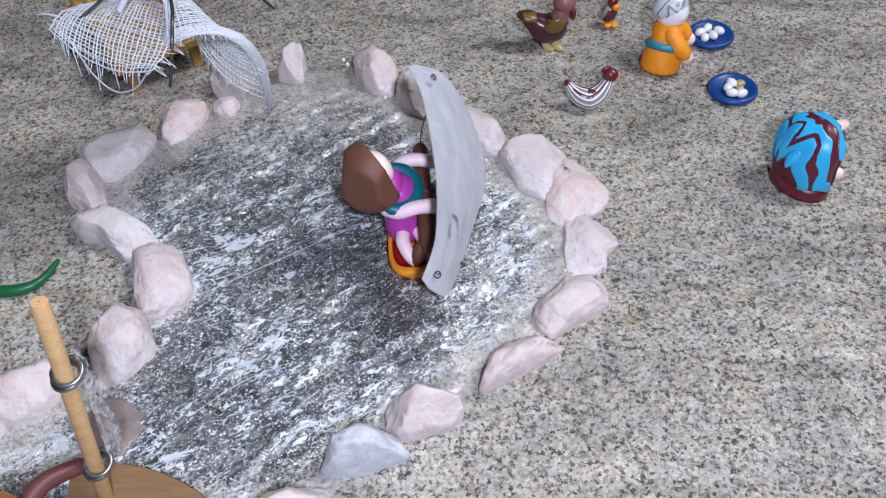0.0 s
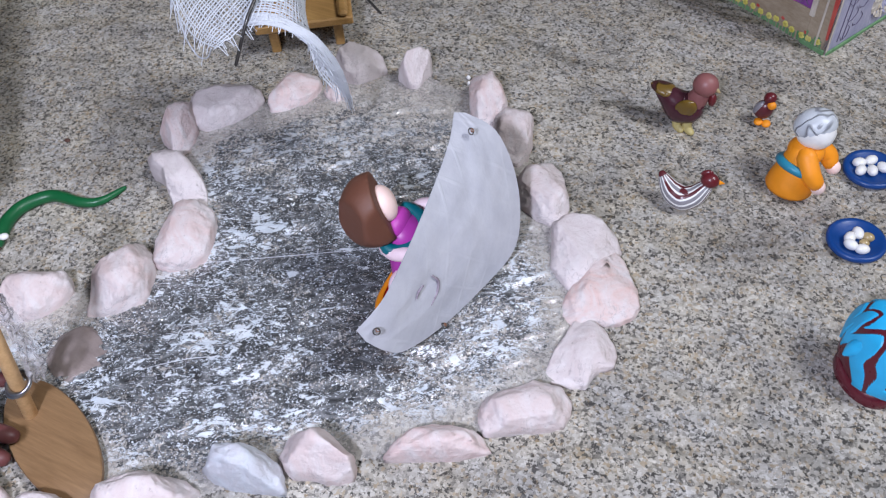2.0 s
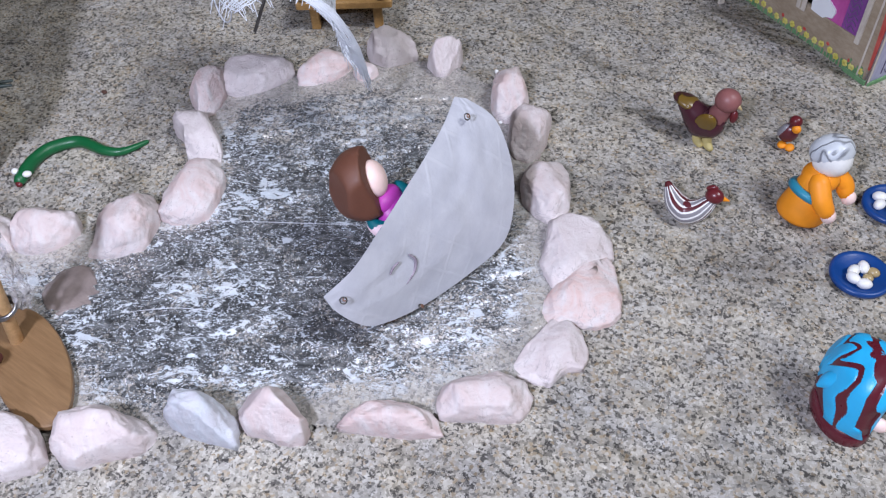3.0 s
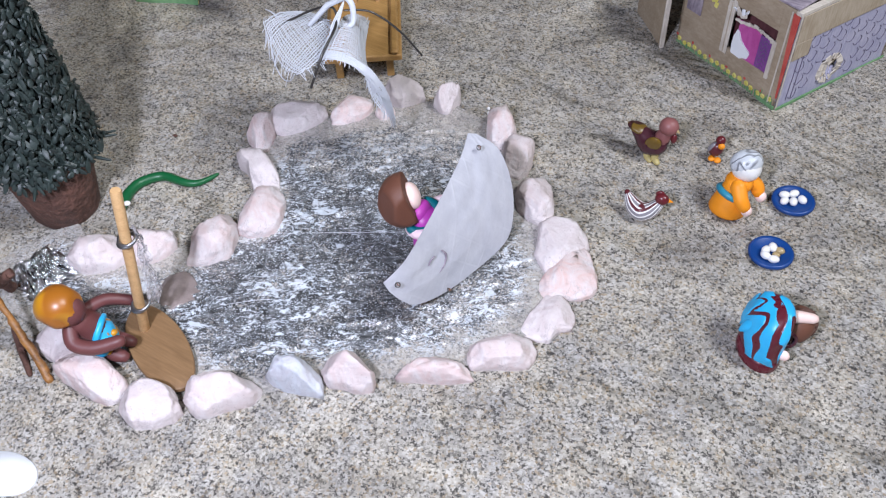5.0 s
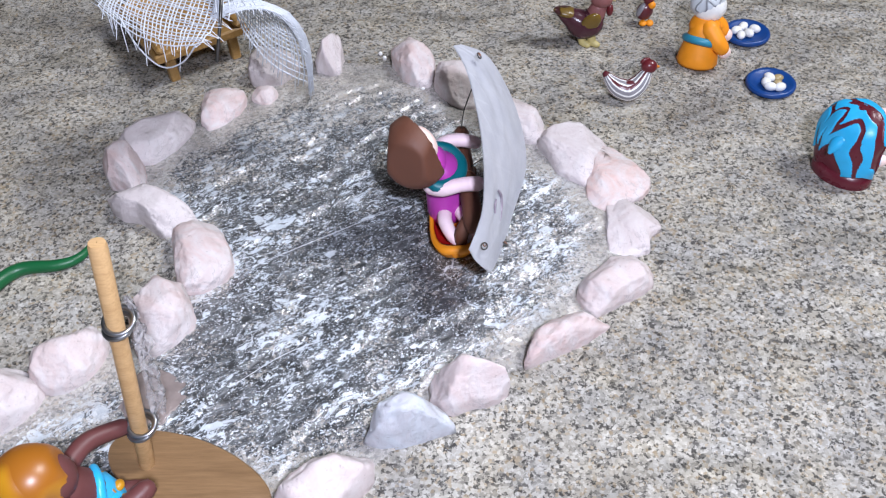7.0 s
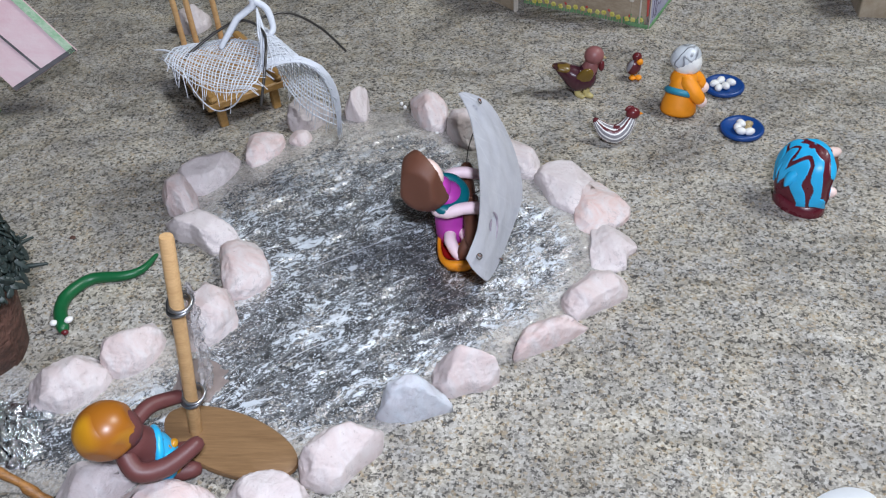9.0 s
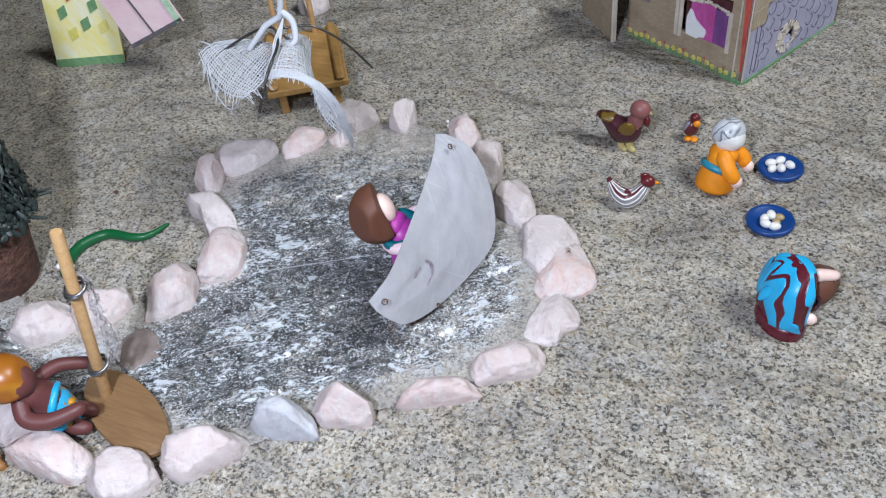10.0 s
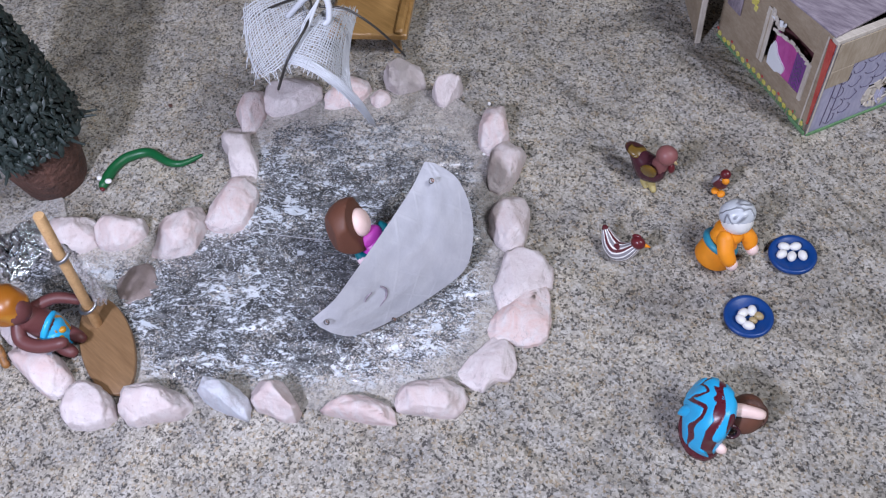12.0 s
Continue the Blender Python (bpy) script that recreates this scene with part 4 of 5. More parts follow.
cord.tube([(-0.0030, 0.2660, 0.0610), (0.0010, 0.2660, 0.0580), (0.0025, 0.2640, 0.0530), (0.0018, 0.2625, 0.0515)], [0.0010, 0.0011, 0.0010, 0.0009], COTTON, 10, 4)
part("cord", cord, gauze, "thick white cotton cord tied in a loop")
part("wire", Build().tube([(-0.0252, 0.2578, 0.0464), (-0.0167, 0.2630, 0.0512), (-0.0094, 0.2655, 0.0542), (-0.0030, 0.2620, 0.0556), (0.0025, 0.2540, 0.0556), (0.0040, 0.2446, 0.0520), (0.0020, 0.2385, 0.0415)], 0.00045, WIRE, 8, 6), gauze, "bent dark wire")
part("wire", Build().tube([(-0.0010, 0.2640, 0.0560), (0.0065, 0.2690, 0.0550), (0.0145, 0.2735, 0.0475), (0.0208, 0.2773, 0.0371)], 0.0004, WIRE, 8, 6), gauze, "bent dark wire")

# ---- the wooden stall behind the pond ----
stall = thing("wooden_stall", None, "small varnished wooden stall with thin posts", "stall")
SM = Matrix.Translation((-0.0328, 0.3122, 0)) @ Euler((0, 0, radians(35))).to_matrix().to_4x4()
part("top", Build().box(SM @ pose(0, 0, 0.0105), (0.0315, 0.0440, 0.0030), GOLDWOOD, 0.0005), stall, "glossy golden brown top", angle=30)
for x in (0.0128, -0.0128):
    part("rail", Build().box(SM @ pose(x, 0, 0.0130), (0.0034, 0.0440, 0.0022), GOLDWOOD, 0.0008), stall, angle=30)
for x in (-0.0105, 0.0105):
    for y in (-0.0180, 0.0190):
        part("leg", Build().box(SM @ pose(x, y, 0.0045), (0.0030, 0.0030, 0.0092), GOLDWOOD, 0.0004), stall, angle=30)
for x, y in ((-0.0090, 0.018), (-0.0040, 0.019), (0.0060, 0.0195)):
    part("post", Build().tube([SM @ Vector((x, y, 0.0119)), SM @ Vector((x, y + 0.001, 0.064))], 0.0011, SKEWER, 10), stall, "thin bamboo post")
stone(-0.0630, 0.3680, 0.0064, 0.0100, (100, 104, 98, 92, 95, 101, 107, 98, 95, 103, 106, 99, 94, 97, 102, 105, 96, 95), 31, "pinkish stone behind the wooden stall")

# ---- the tree ----
tree = thing("tree", None, "dark green craft fir tree with a stout brown trunk", "tree")
TX, TY = -0.0710, 0.1790
trunk = Build()
rows = []
for r, z in ((0.0001, 0.0), (0.0112, 0.0), (0.0119, 0.0014), (0.0134, 0.010), (0.0148, 0.0200), (0.0157, 0.0290), (0.0148, 0.0305), (0.0001, 0.031)):
    rows.append([(TX + r * math.cos(a) * (1 + 0.05 * noise.noise((math.cos(a) * 3, math.sin(a) * 3, z * 120))), TY + r * math.sin(a) * (1 + 0.05 * noise.noise((math.cos(a) * 3, math.sin(a) * 3, z * 120 + 5))), z) for a in [2 * math.pi * j / 48 for j in range(48)]])
trunk.grid(rows, BARK, True)
part("trunk", trunk, tree, "stout rough brown trunk", angle=50)


def girth(z):
    """The crown's radius at a height."""
    t = (z - 0.027) / 0.135
    return 0.0205 * max(0.0, 1 - t) ** 0.65 * (1 + 0.05 * noise.noise((z * 90, 2, 2)))


crown = Build()
crown.lathe([(0.0001, 0.028)] + [(girth(0.027 + 0.135 * k / 24) * 0.84, 0.0275 + 0.135 * k / 24) for k in range(24)] + [(0.0001, 0.162)], (TX, TY, 0), LEAF, 40)
rnd = random.Random(11)
for k in range(4600):
    z = 0.0262 + 0.135 * (1 - math.sqrt(rnd.random()))
    a = rnd.uniform(0, 2 * math.pi)
    out = Vector((math.cos(a), math.sin(a), 0))
    w, l = rnd.uniform(0.0007, 0.0014), rnd.uniform(0.0010, 0.0026)
    turn = Euler((rnd.uniform(-0.9, 0.9), rnd.uniform(-0.9, 0.5), a + rnd.uniform(-0.9, 0.9)), "XYZ")
    p, q = rnd.uniform(-0.5, 0.5), rnd.uniform(-0.5, 0.5)
    crown.ball(Vector((TX, TY, z)) + out * girth(z) * rnd.uniform(0.86, 1.0), (w * 0.38, w, l), LEAF, turn, 6, 4, lambda d: 1 + p * d.y * d.z + q * d.y + 0.3 * p * d.z)
for a, z in ((0.95, 0.029), (1.1, 0.028), (-0.8, 0.030), (2.3, 0.029), (0.4, 0.029)):
    out = Vector((math.cos(a), math.sin(a), -0.15))
    p = Vector((TX, TY, z)) + out * girth(z)
    crown.tube([p, p + out * 0.0045], [0.0007, 0.0004], LEAF, 6)
part("crown", crown, tree, "dark grey-green crown of small curled flakes", angle=60)

# ---- the snake ----
snake = thing("toy_snake", None, "glossy green clay snake with white eyes on the paper", "snake")
path = [(-0.0514, 0.1872, 0.0020), (-0.0535, 0.1910, 0.0019), (-0.0553, 0.1955, 0.0018), (-0.0552, 0.2013, 0.0017), (-0.0506, 0.2076, 0.0016), (-0.0414, 0.2092, 0.0014), (-0.0367, 0.2122, 0.0012), (-0.0345, 0.2192, 0.0008)]
part("body", Build().tube(path, [0.0017, 0.0020, 0.0019, 0.0019, 0.0018, 0.0015, 0.0012, 0.0006], GREEN, 14, 6), snake)
part("eye", Build().ball((-0.0500, 0.1892, 0.0034), (0.0013, 0.0010, 0.0009), EGG, Euler((0, 0, 0.8))), snake, "white clay eye")
part("eye", Build().ball((-0.0540, 0.1880, 0.0033), (0.0011, 0.0010, 0.0009), EGG), snake, "white clay eye")
part("mouth", Build().ball((-0.0506, 0.1861, 0.0016), (0.0011, 0.0009, 0.0009), DARKRED), snake, "dark red mouth")

# ---- the egg seller, her plates and her birds ----
b = Build()
b.lathe([(0.0001, 0.0), (0.0058, 0.0), (0.0063, 0.0010), (0.0060, 0.0035), (0.0050, 0.0075), (0.0042, 0.0105), (0.0036, 0.0135), (0.0001, 0.0150)], (0.1332, 0.2955, 0), ORANGE, 30, Euler((radians(-12), radians(5), 0)))
b.ring((0.1338, 0.2966, 0.0076), 0.0049, 0.0012, TEAL, Euler((radians(-24), radians(14), 0)))
b.ball((0.1346, 0.2988, 0.0116), (0.0048, 0.0045, 0.0038), ORANGE)
b.ball((0.1354, 0.3003, 0.0172), (0.0050, 0.0047, 0.0049), EGG)
b.ball((0.1347, 0.3011, 0.0186), (0.0055, 0.0052, 0.0044), MARBLE, Euler((radians(-20), radians(-20), 0.3)))
b.tube([(0.1352, 0.2955, 0.0125), (0.1375, 0.2930, 0.0095), (0.1395, 0.2926, 0.0070)], [0.0027, 0.0026, 0.0022], ORANGE, 14, 5)
b.tube([(0.1370, 0.3015, 0.0120), (0.1400, 0.3020, 0.0095), (0.1412, 0.3012, 0.0078)], [0.0026, 0.0025, 0.0021], ORANGE, 14, 5)
b.ball((0.1404, 0.2927, 0.0058), (0.0019, 0.0019, 0.0021), SKIN)
b.ball((0.1424, 0.3010, 0.0066), (0.0019, 0.0019, 0.0021), SKIN)
thing("doll", b, "kneeling orange clay doll with turquoise belt and marbled scarf", "doll")


def plate(x, y, label):
    ob = thing("plate", None, label, "plate", "blue plates of eggs")
    z = max(swell(x, y), -0.0004)
    part("dish", Build().lathe([(0.0001, 0.0), (0.0062, 0.0), (0.0073, 0.0008), (0.0074, 0.0017), (0.0069, 0.0023), (0.0060, 0.0020), (0.0045, 0.0012), (0.0001, 0.0011)], (x, y, z), PLATE, 40), ob)
    return z


def egg(x, y, z, mat=EGG, label="small white clay egg on a blue plate", k=1.0, turn=0.6):
    thing("egg", Build().ball((x, y, z + 0.0023 * k), (0.0019 * k, 0.0014 * k, 0.0013 * k), mat, Euler((0, 0, turn))), label, "egg", "eggs on the plates")


z = plate(0.1520, 0.3108, "deep blue clay plate with five white eggs")
for k, (x, y) in enumerate(((0.1486, 0.3112), (0.1513, 0.3134), (0.1495, 0.3083), (0.1523, 0.3094), (0.1547, 0.3118))):
    egg(x, y, z, turn=0.4 + 0.5 * k)
z = plate(0.1532, 0.2830, "deep blue clay plate with four white eggs and a bun")
for k, (x, y) in enumerate(((0.1515, 0.2824), (0.1531, 0.2848), (0.1522, 0.2801), (0.1550, 0.2797))):
    egg(x, y, z, turn=1.4 + 0.7 * k)
thing("bun", Build().ball((0.1556, 0.2845, z + 0.0022), (0.0016, 0.0013, 0.0011), HORN).ball((0.1551, 0.2823, z + 0.0020), (0.0013, 0.0011, 0.0009), HORN), "small tan clay bun on a blue plate", "bun")

turkey = thing("toy_turkey", None, "glossy brown and olive clay turkey", "bird")
part("body", Build().tube([(0.0912, 0.3094, 0.0102), (0.0945, 0.3092, 0.0088), (0.0985, 0.3090, 0.0066), (0.1020, 0.3087, 0.0072), (0.1040, 0.3087, 0.0088)], [0.0012, 0.0032, 0.0050, 0.0042, 0.0014], PLUM, 22, 6), turkey, "plum brown body")
part("tail", Build().ball((0.0940, 0.3094, 0.0106), (0.0052, 0.0030, 0.0015), PLUMOLIVE, Euler((0, radians(12), 0.05)), 24, 14, lambda d: 1 - 0.35 * max(0, d.x)), turkey, "plum and olive tail")
part("wing", Build().ball((0.1006, 0.3056, 0.0088), (0.0029, 0.0015, 0.0044), OLIVE, Euler((radians(18), radians(24), 0.15))), turkey, "olive wing")
part("head", Build().tube([(0.1022, 0.3096, 0.0090), (0.1036, 0.3100, 0.0125)], [0.0032, 0.0026], ROSE, 14).ball((0.1040, 0.3102, 0.0150), (0.0036, 0.0034, 0.0034), ROSE), turkey, "dusty pink head")
part("beak", Build().tube([(0.1068, 0.3098, 0.0148), (0.1082, 0.3096, 0.0142)], [0.0009, 0.0003], HORN, 8), turkey, "pale beak")
part("wattle", Build().ball((0.1068, 0.3094, 0.0112), (0.0011, 0.0012, 0.0022), DARKRED), turkey, "red wattle")
for dx in (0.0, 0.0030):
    part("foot", Build().tube([(0.0985 + dx, 0.3076, 0.0038), (0.0988 + dx, 0.3072, 0.0010), (0.1004 + dx, 0.3060, 0.0006)], [0.0015, 0.0014, 0.0010], STRAW, 10, 3), turkey, "pale yellow foot")

chick = thing("toy_chick", None, "tiny marbled grey clay chick with orange belly", "bird")
part("body", Build().ball((0.1200, 0.3195, 0.0045), (0.0027, 0.0022, 0.0032), PLUMRED, Euler((0, radians(18), 0))), chick)
part("wing", Build().ball((0.1186, 0.3190, 0.0052), (0.0011, 0.0014, 0.0026), GREYCLAY, Euler((0, radians(24), 0))), chick, "grey wing")
part("head", Build().ball((0.1209, 0.3200, 0.0085), (0.0018, 0.0017, 0.0017), DARKRED), chick, "dark red head")
part("beak", Build().ball((0.1219, 0.3188, 0.0070), (0.0013, 0.0011, 0.0013), ORANGE), chick, "orange beak")
for dx in (-0.0010, 0.0012):
    part("foot", Build().ball((0.1206 + dx, 0.3180, 0.0009), (0.0013, 0.0015, 0.0009), ORANGE), chick, "orange foot")

hen = thing("toy_hen", None, "plum and white swirled clay hen lying on the paper", "bird")
body = Build().tube([(0.1026, 0.2790, 0.0080), (0.1042, 0.2784, 0.0060), (0.1064, 0.2774, 0.0044), (0.1095, 0.2768, 0.0037), (0.1124, 0.2775, 0.0054), (0.1144, 0.2786, 0.0084)], [0.0010, 0.0021, 0.0030, 0.0034, 0.0029, 0.0019], PLUMRED, 38, 6)
white, grey = body.slot(EGG), body.slot(GREYCLAY)
for k in range(len(body.m)):
    j = k % 38
    if k < 38 * 3:
        continue
    if j % 6 in (1, 4):
        body.m[k] = white
    elif j % 6 in (2, 3) or j > 33:
        body.m[k] = grey
part("body", body, hen, "grey body striped lengthwise with plum and white")
part("wing", Build().ball((0.1090, 0.2762, 0.0062), (0.0030, 0.0012, 0.0008), PLUMRED, Euler((radians(20), radians(-14), -0.1))), hen, "plum wing")
part("head", Build().ball((0.1150, 0.2790, 0.0104), (0.0024, 0.0020, 0.0021), DARKRED), hen, "dark red head")
part("comb", Build().ball((0.1138, 0.2798, 0.0118), (0.0016, 0.0007, 0.0010), DARKRED, Euler((0, radians(-20), 0.2))), hen, "dark red comb")
part("beak", Build().tube([(0.1166, 0.2796, 0.0100), (0.1184, 0.2806, 0.0092)], [0.0009, 0.0002], ORANGE, 8), hen, "orange beak")

# ---- the bowing doll ----
b = Build()
FACE = radians(-50)
b.lathe([(0.0001, 0.0), (0.0080, 0.0), (0.0086, 0.0012), (0.0082, 0.0050), (0.0001, 0.0055)], (0.1624, 0.2424, -0.0008), MAROON, 40, Euler((0, 0, FACE)), (0.98, 0.70))
# bands of blue and maroon clay draped over the bent back in zigzags, the blue ones proud
rows, hues = [], []
spine = spline([(0.1622, 0.2424, 0.0014), (0.1620, 0.2428, 0.0065), (0.1622, 0.2436, 0.0120), (0.1632, 0.2446, 0.0172), (0.1648, 0.2454, 0.0206)], 160)
for i in range(161):
    h = i / 160
    girt = 0.0074 + 0.0014 * math.sin(math.pi * min(1, h / 0.8)) if h < 0.4 else 0.0088 * math.sqrt(max(0.0, 1 - ((h - 0.4) / 0.6) ** 2.2))
    row, hue = [], []
    for j in range(240):
        a = 2 * math.pi * j / 240
        d = Vector((math.cos(a) * girt / 0.0088, math.sin(a) * girt / 0.0088, 2 * h - 1))
        f = d.dot(Vector((-0.80, -0.10, -0.52)))
        b2 = math.atan2(d.y, d.z * 0.8 - d.x * 0.5)
        zig = 2 * abs((b2 * 6 / (2 * math.pi) + 0.2 + 0.3 * math.sin(2 * b2)) % 1.0 - 0.5) - 0.5
        f += 0.44 * zig * min(1.0, max(0.0, f + 0.60)) + 0.30 * noise.noise((math.cos(a) * 1.7, math.sin(a) * 1.7, h * 3))
        blue = (-0.82 < f < -0.42 or -0.10 < f < 0.22 or 0.42 < f < 0.86) and h > 0.13 + 0.05 * math.sin(3 * a)
        r = girt + (0.00045 if blue else 0.0) * (h < 0.97) + 0.0007 * noise.noise((math.cos(a) * 1.6, math.sin(a) * 1.6, h * 4 + 9)) * (h < 0.97)
        u, w = r * 1.01 * math.cos(a - FACE), r * 0.66 * math.sin(a - FACE)
        row.append(spine[i] + Vector((u * math.cos(FACE) - w * math.sin(FACE), u * math.sin(FACE) + w * math.cos(FACE), 0)))
        hue.append(SKY if blue else MAROON)
    rows.append(row)
    hues.append(hue)
k = len(b.v)
b.v += [tuple(p) for r in rows for p in r]
for i in range(160):
    for j in range(240):
        b.f.append((k + i * 240 + j, k + i * 240 + (j + 1) % 240, k + (i + 1) * 240 + (j + 1) % 240, k + (i + 1) * 240 + j))
        b.m.append(b.slot(hues[i][j]))
b.tube([(0.1590, 0.2412, 0.0122), (0.1574, 0.2404, 0.0112), (0.1562, 0.2396, 0.0098)], [0.0026, 0.0018, 0.0006], SKY, 12, 4)
b.tube([(0.1645, 0.2455, 0.0145), (0.1690, 0.2484, 0.0146), (0.1734, 0.2512, 0.0134)], [0.0017, 0.0019, 0.0015], SKIN, 12, 4)
b.ball((0.1698, 0.2390, 0.0072), (0.0018, 0.0014, 0.0018), SKIN)
b.ball((0.1698, 0.2512, 0.0086), (0.0050, 0.0058, 0.0058), HAIR)
b.ring((0.1692, 0.2445, 0.0080), 0.0022, 0.0007, PLUM, Euler((radians(70), 0, radians(30))))
b.ring((0.1708, 0.2508, 0.0098), 0.0040, 0.0012, BARK, Euler((radians(62), 0, radians(38))), 30, 10)
thing("doll", b, "bowing clay doll in a maroon robe with sky blue swirls", "doll")

# ---- twigs and foil at the pond's end ----
rnd = random.Random(21)


def knotty(ctrl, thick, mat):
    """A crooked twig along ctrl, with knots."""
    pts = spline(ctrl, 22)
    return Build().tube([p + Vector((rnd.gauss(0, 1), rnd.gauss(0, 1), rnd.gauss(0, 1))) * thick * 0.12 for p in pts], [thick * rnd.uniform(0.75, 1.2) for p in pts], mat, 9)


b = knotty([(-0.0520, 0.1345, 0.0200), (-0.0381, 0.1301, 0.0160), (-0.0281, 0.1273, 0.0090), (-0.0162, 0.1234, 0.0008)], 0.0012, TWIG)
thing("twig", b, "orange-brown wooden twig leaning by the stream", "twig", "twigs by the stream")
b = knotty([(-0.0560, 0.1420, 0.0012), (-0.0520, 0.1385, 0.0100), (-0.0470, 0.1405, 0.0150)], 0.0017, BARK)
thing("twig", b, "short brown twig standing by the stream", "twig", "twigs by the stream")
b = Build().tube([(-0.0420, 0.1310, 0.0008), (-0.0330, 0.1265, 0.0012), (-0.0230, 0.1215, 0.0008)], [0.0010, 0.0012, 0.0008], BARK, 8, 4)
thing("twig", b, "thin dark twig lying by the stream", "twig", "twigs by the stream")
b = Build()
rows = []
for i in range(41):
    row = []
    for j in range(31):
        u, v = i / 40 - 0.5, j / 30 - 0.5
        x = -0.0525 + 0.019 * u + 0.003 * noise.noise((u * 5, v * 5, 1))
        y = 0.1515 + 0.019 * v + 0.003 * noise.noise((u * 5, v * 5, 7))
        fold = abs(noise.noise((u * 7, v * 6, 3))) + 0.5 * abs(noise.noise((u * 17, v * 15, 5)))
        row.append((x, y, 0.0012 + 0.0065 * fold * (1 - (2 * max(abs(u), abs(v))) ** 4)))
    rows.append(row)
b.grid(rows, FOIL)
thing("foil_scrap", b, "crumpled silver foil at the end of the stream", "foil", smooth=False)
for x, y, r, t in ((-0.0030, 0.0950, 0.0105, 15), (0.1450, 0.1310, 0.0120, 40)):
    b = Build().lathe([(0.0001, 0.0), (r * 0.96, 0.0), (r, 0.0006), (r * 0.97, 0.0016), (0.0001, 0.0018)], (x, y, -0.0006), WHITE, 40, Euler((0, 0, radians(t))), (1.0, 0.62))
    thing("paper_tag", b, "rounded white card tag lying on the paper", "tag", "white tags")
b = Build().ball((-0.0648, 0.2281, 0.0003), (0.0010, 0.0008, 0.0006), BARK)
thing("crumb", b, "dark brown crumb on the craft paper", "crumb")

# ---- the card house ----
house = thing("card_house", None, "hand-coloured cardboard house with a mauve roof", "house")
A, B = Vector((-0.90, 0.436, 0)), Vector((0.436, 0.90, 0))
C0 = Vector((0.1300, 0.3580, -0.0006))


def on(axis, normal):
    """A frame on a wall: x along it, y up, z outwards, from the front corner."""
    return Matrix.Translation(C0) @ Matrix((axis, Vector((0, 0, 1)), normal)).transposed().to_4x4()


LEFT, RIGHT = on(A, -B), on(B, -A)
NL, NR = -B, -A


def slab(build, face, s0, s1, z0, z1, out, thick, mat, edge=0.0002):
    return build.box(face @ pose((s0 + s1) / 2, (z0 + z1) / 2, out + thick / 2), (s1 - s0, z1 - z0, thick), mat, edge)


wall = Build()
H0, WT = 0.0425, 0.0014
for s0, s1, z0, z1 in ((0.0, 0.0079, 0, H0), (0.0079, 0.0319, 0, 0.0129), (0.0079, 0.0319, 0.0319, H0), (0.0319, 0.056, 0, H0)):
    slab(wall, LEFT, s0, s1, z0, z1, -WT, WT, CARDBOARD)
part("wall", wall, house, "brown cardboard wall with a window hole", angle=30)
wall = Build()
for s0, s1, z0, z1 in ((0.0, 0.0215, 0, H0), (0.0215, 0.0320, 0, 0.0045), (0.0215, 0.0320, 0.0145, H0), (0.0320, 0.0620, 0, H0)):
    slab(wall, RIGHT, s0, s1, z0, z1, -WT, WT, LILAC)
part("wall", wall, house, "lilac crayoned cardboard wall", angle=30)
back = Matrix.Translation(A * 0.056)
part("wall", slab(Build(), back @ RIGHT, 0.0, 0.062, 0, H0, 0, WT, CARDBOARD), house, angle=30)
back = Matrix.Translation(B * 0.062)
part("wall", slab(Build(), back @ LEFT, 0.0, 0.056, 0, H0, 0, WT, CARDBOARD), house, angle=30)
PANE = LEFT @ pose(-0.0026, 0.0034, 0)
b = slab(Build(), PANE, 0.0100, 0.0350, 0.0090, 0.0300, -0.0060, 0.0008, MAROONCARD)
slab(b, PANE, 0.0112, 0.0172, 0.0094, 0.0232, -0.0006, 0.0008, PURPLE)
slab(b, PANE, 0.0170, 0.0282, 0.0090, 0.0240, -0.0006, 0.0007, FUCHSIA)
window = part("window", b, house, "magenta and purple paper curtain in the window", angle=30)
OUTLINE = ((0.0290, 0.0092), (0.0242, 0.0088), (0.0228, 0.0098), (0.0208, 0.0104), (0.0202, 0.0124), (0.0206, 0.0136), (0.0228, 0.0148), (0.0252, 0.0164), (0.0268, 0.0192), (0.0280, 0.0200), (0.0292, 0.0168), (0.0294, 0.0128))
b = Build()
n = len(OUTLINE)
b.put([PANE @ Vector((u, v, d)) for d in (0.0006, -0.0002) for u, v in OUTLINE], [tuple(range(n))] + [(k, n + k, n + (k + 1) % n, (k + 1) % n) for k in range(n)], WHITE)
part("patch", b, window, "white paper scrap", smooth=False)
b = Build()
rnd = random.Random(8)
for k in range(7):
    z = 0.0105 + 0.0018 * k
    b.tube([PANE @ Vector((0.0122 + rnd.uniform(0, 0.0008), z, 0.0003)), PANE @ Vector((0.0140, z + 0.0012, 0.0003)), PANE @ Vector((0.0152, z - 0.0004, 0.0003)), PANE @ Vector((0.0164, z + rnd.uniform(0.0004, 0.0014), 0.0003))], 0.00012, INK, 4, 4)
part("scribble", b, window, "dark pen scribble on the purple paper")
b = Build()
for k in range(15):
    u = 0.0110 + 0.0013 * k
    z = 0.0238 + 0.0012 * math.sin(k * 0.25) + rnd.uniform(-0.0004, 0.0004)
    b.box(PANE @ pose(u, z, 0.0003, rnd.uniform(-30, 30), rnd.uniform(-25, 25), rnd.uniform(-16, 16)), (0.0024, 0.0011, 0.0005), CREAM, 0.0002)
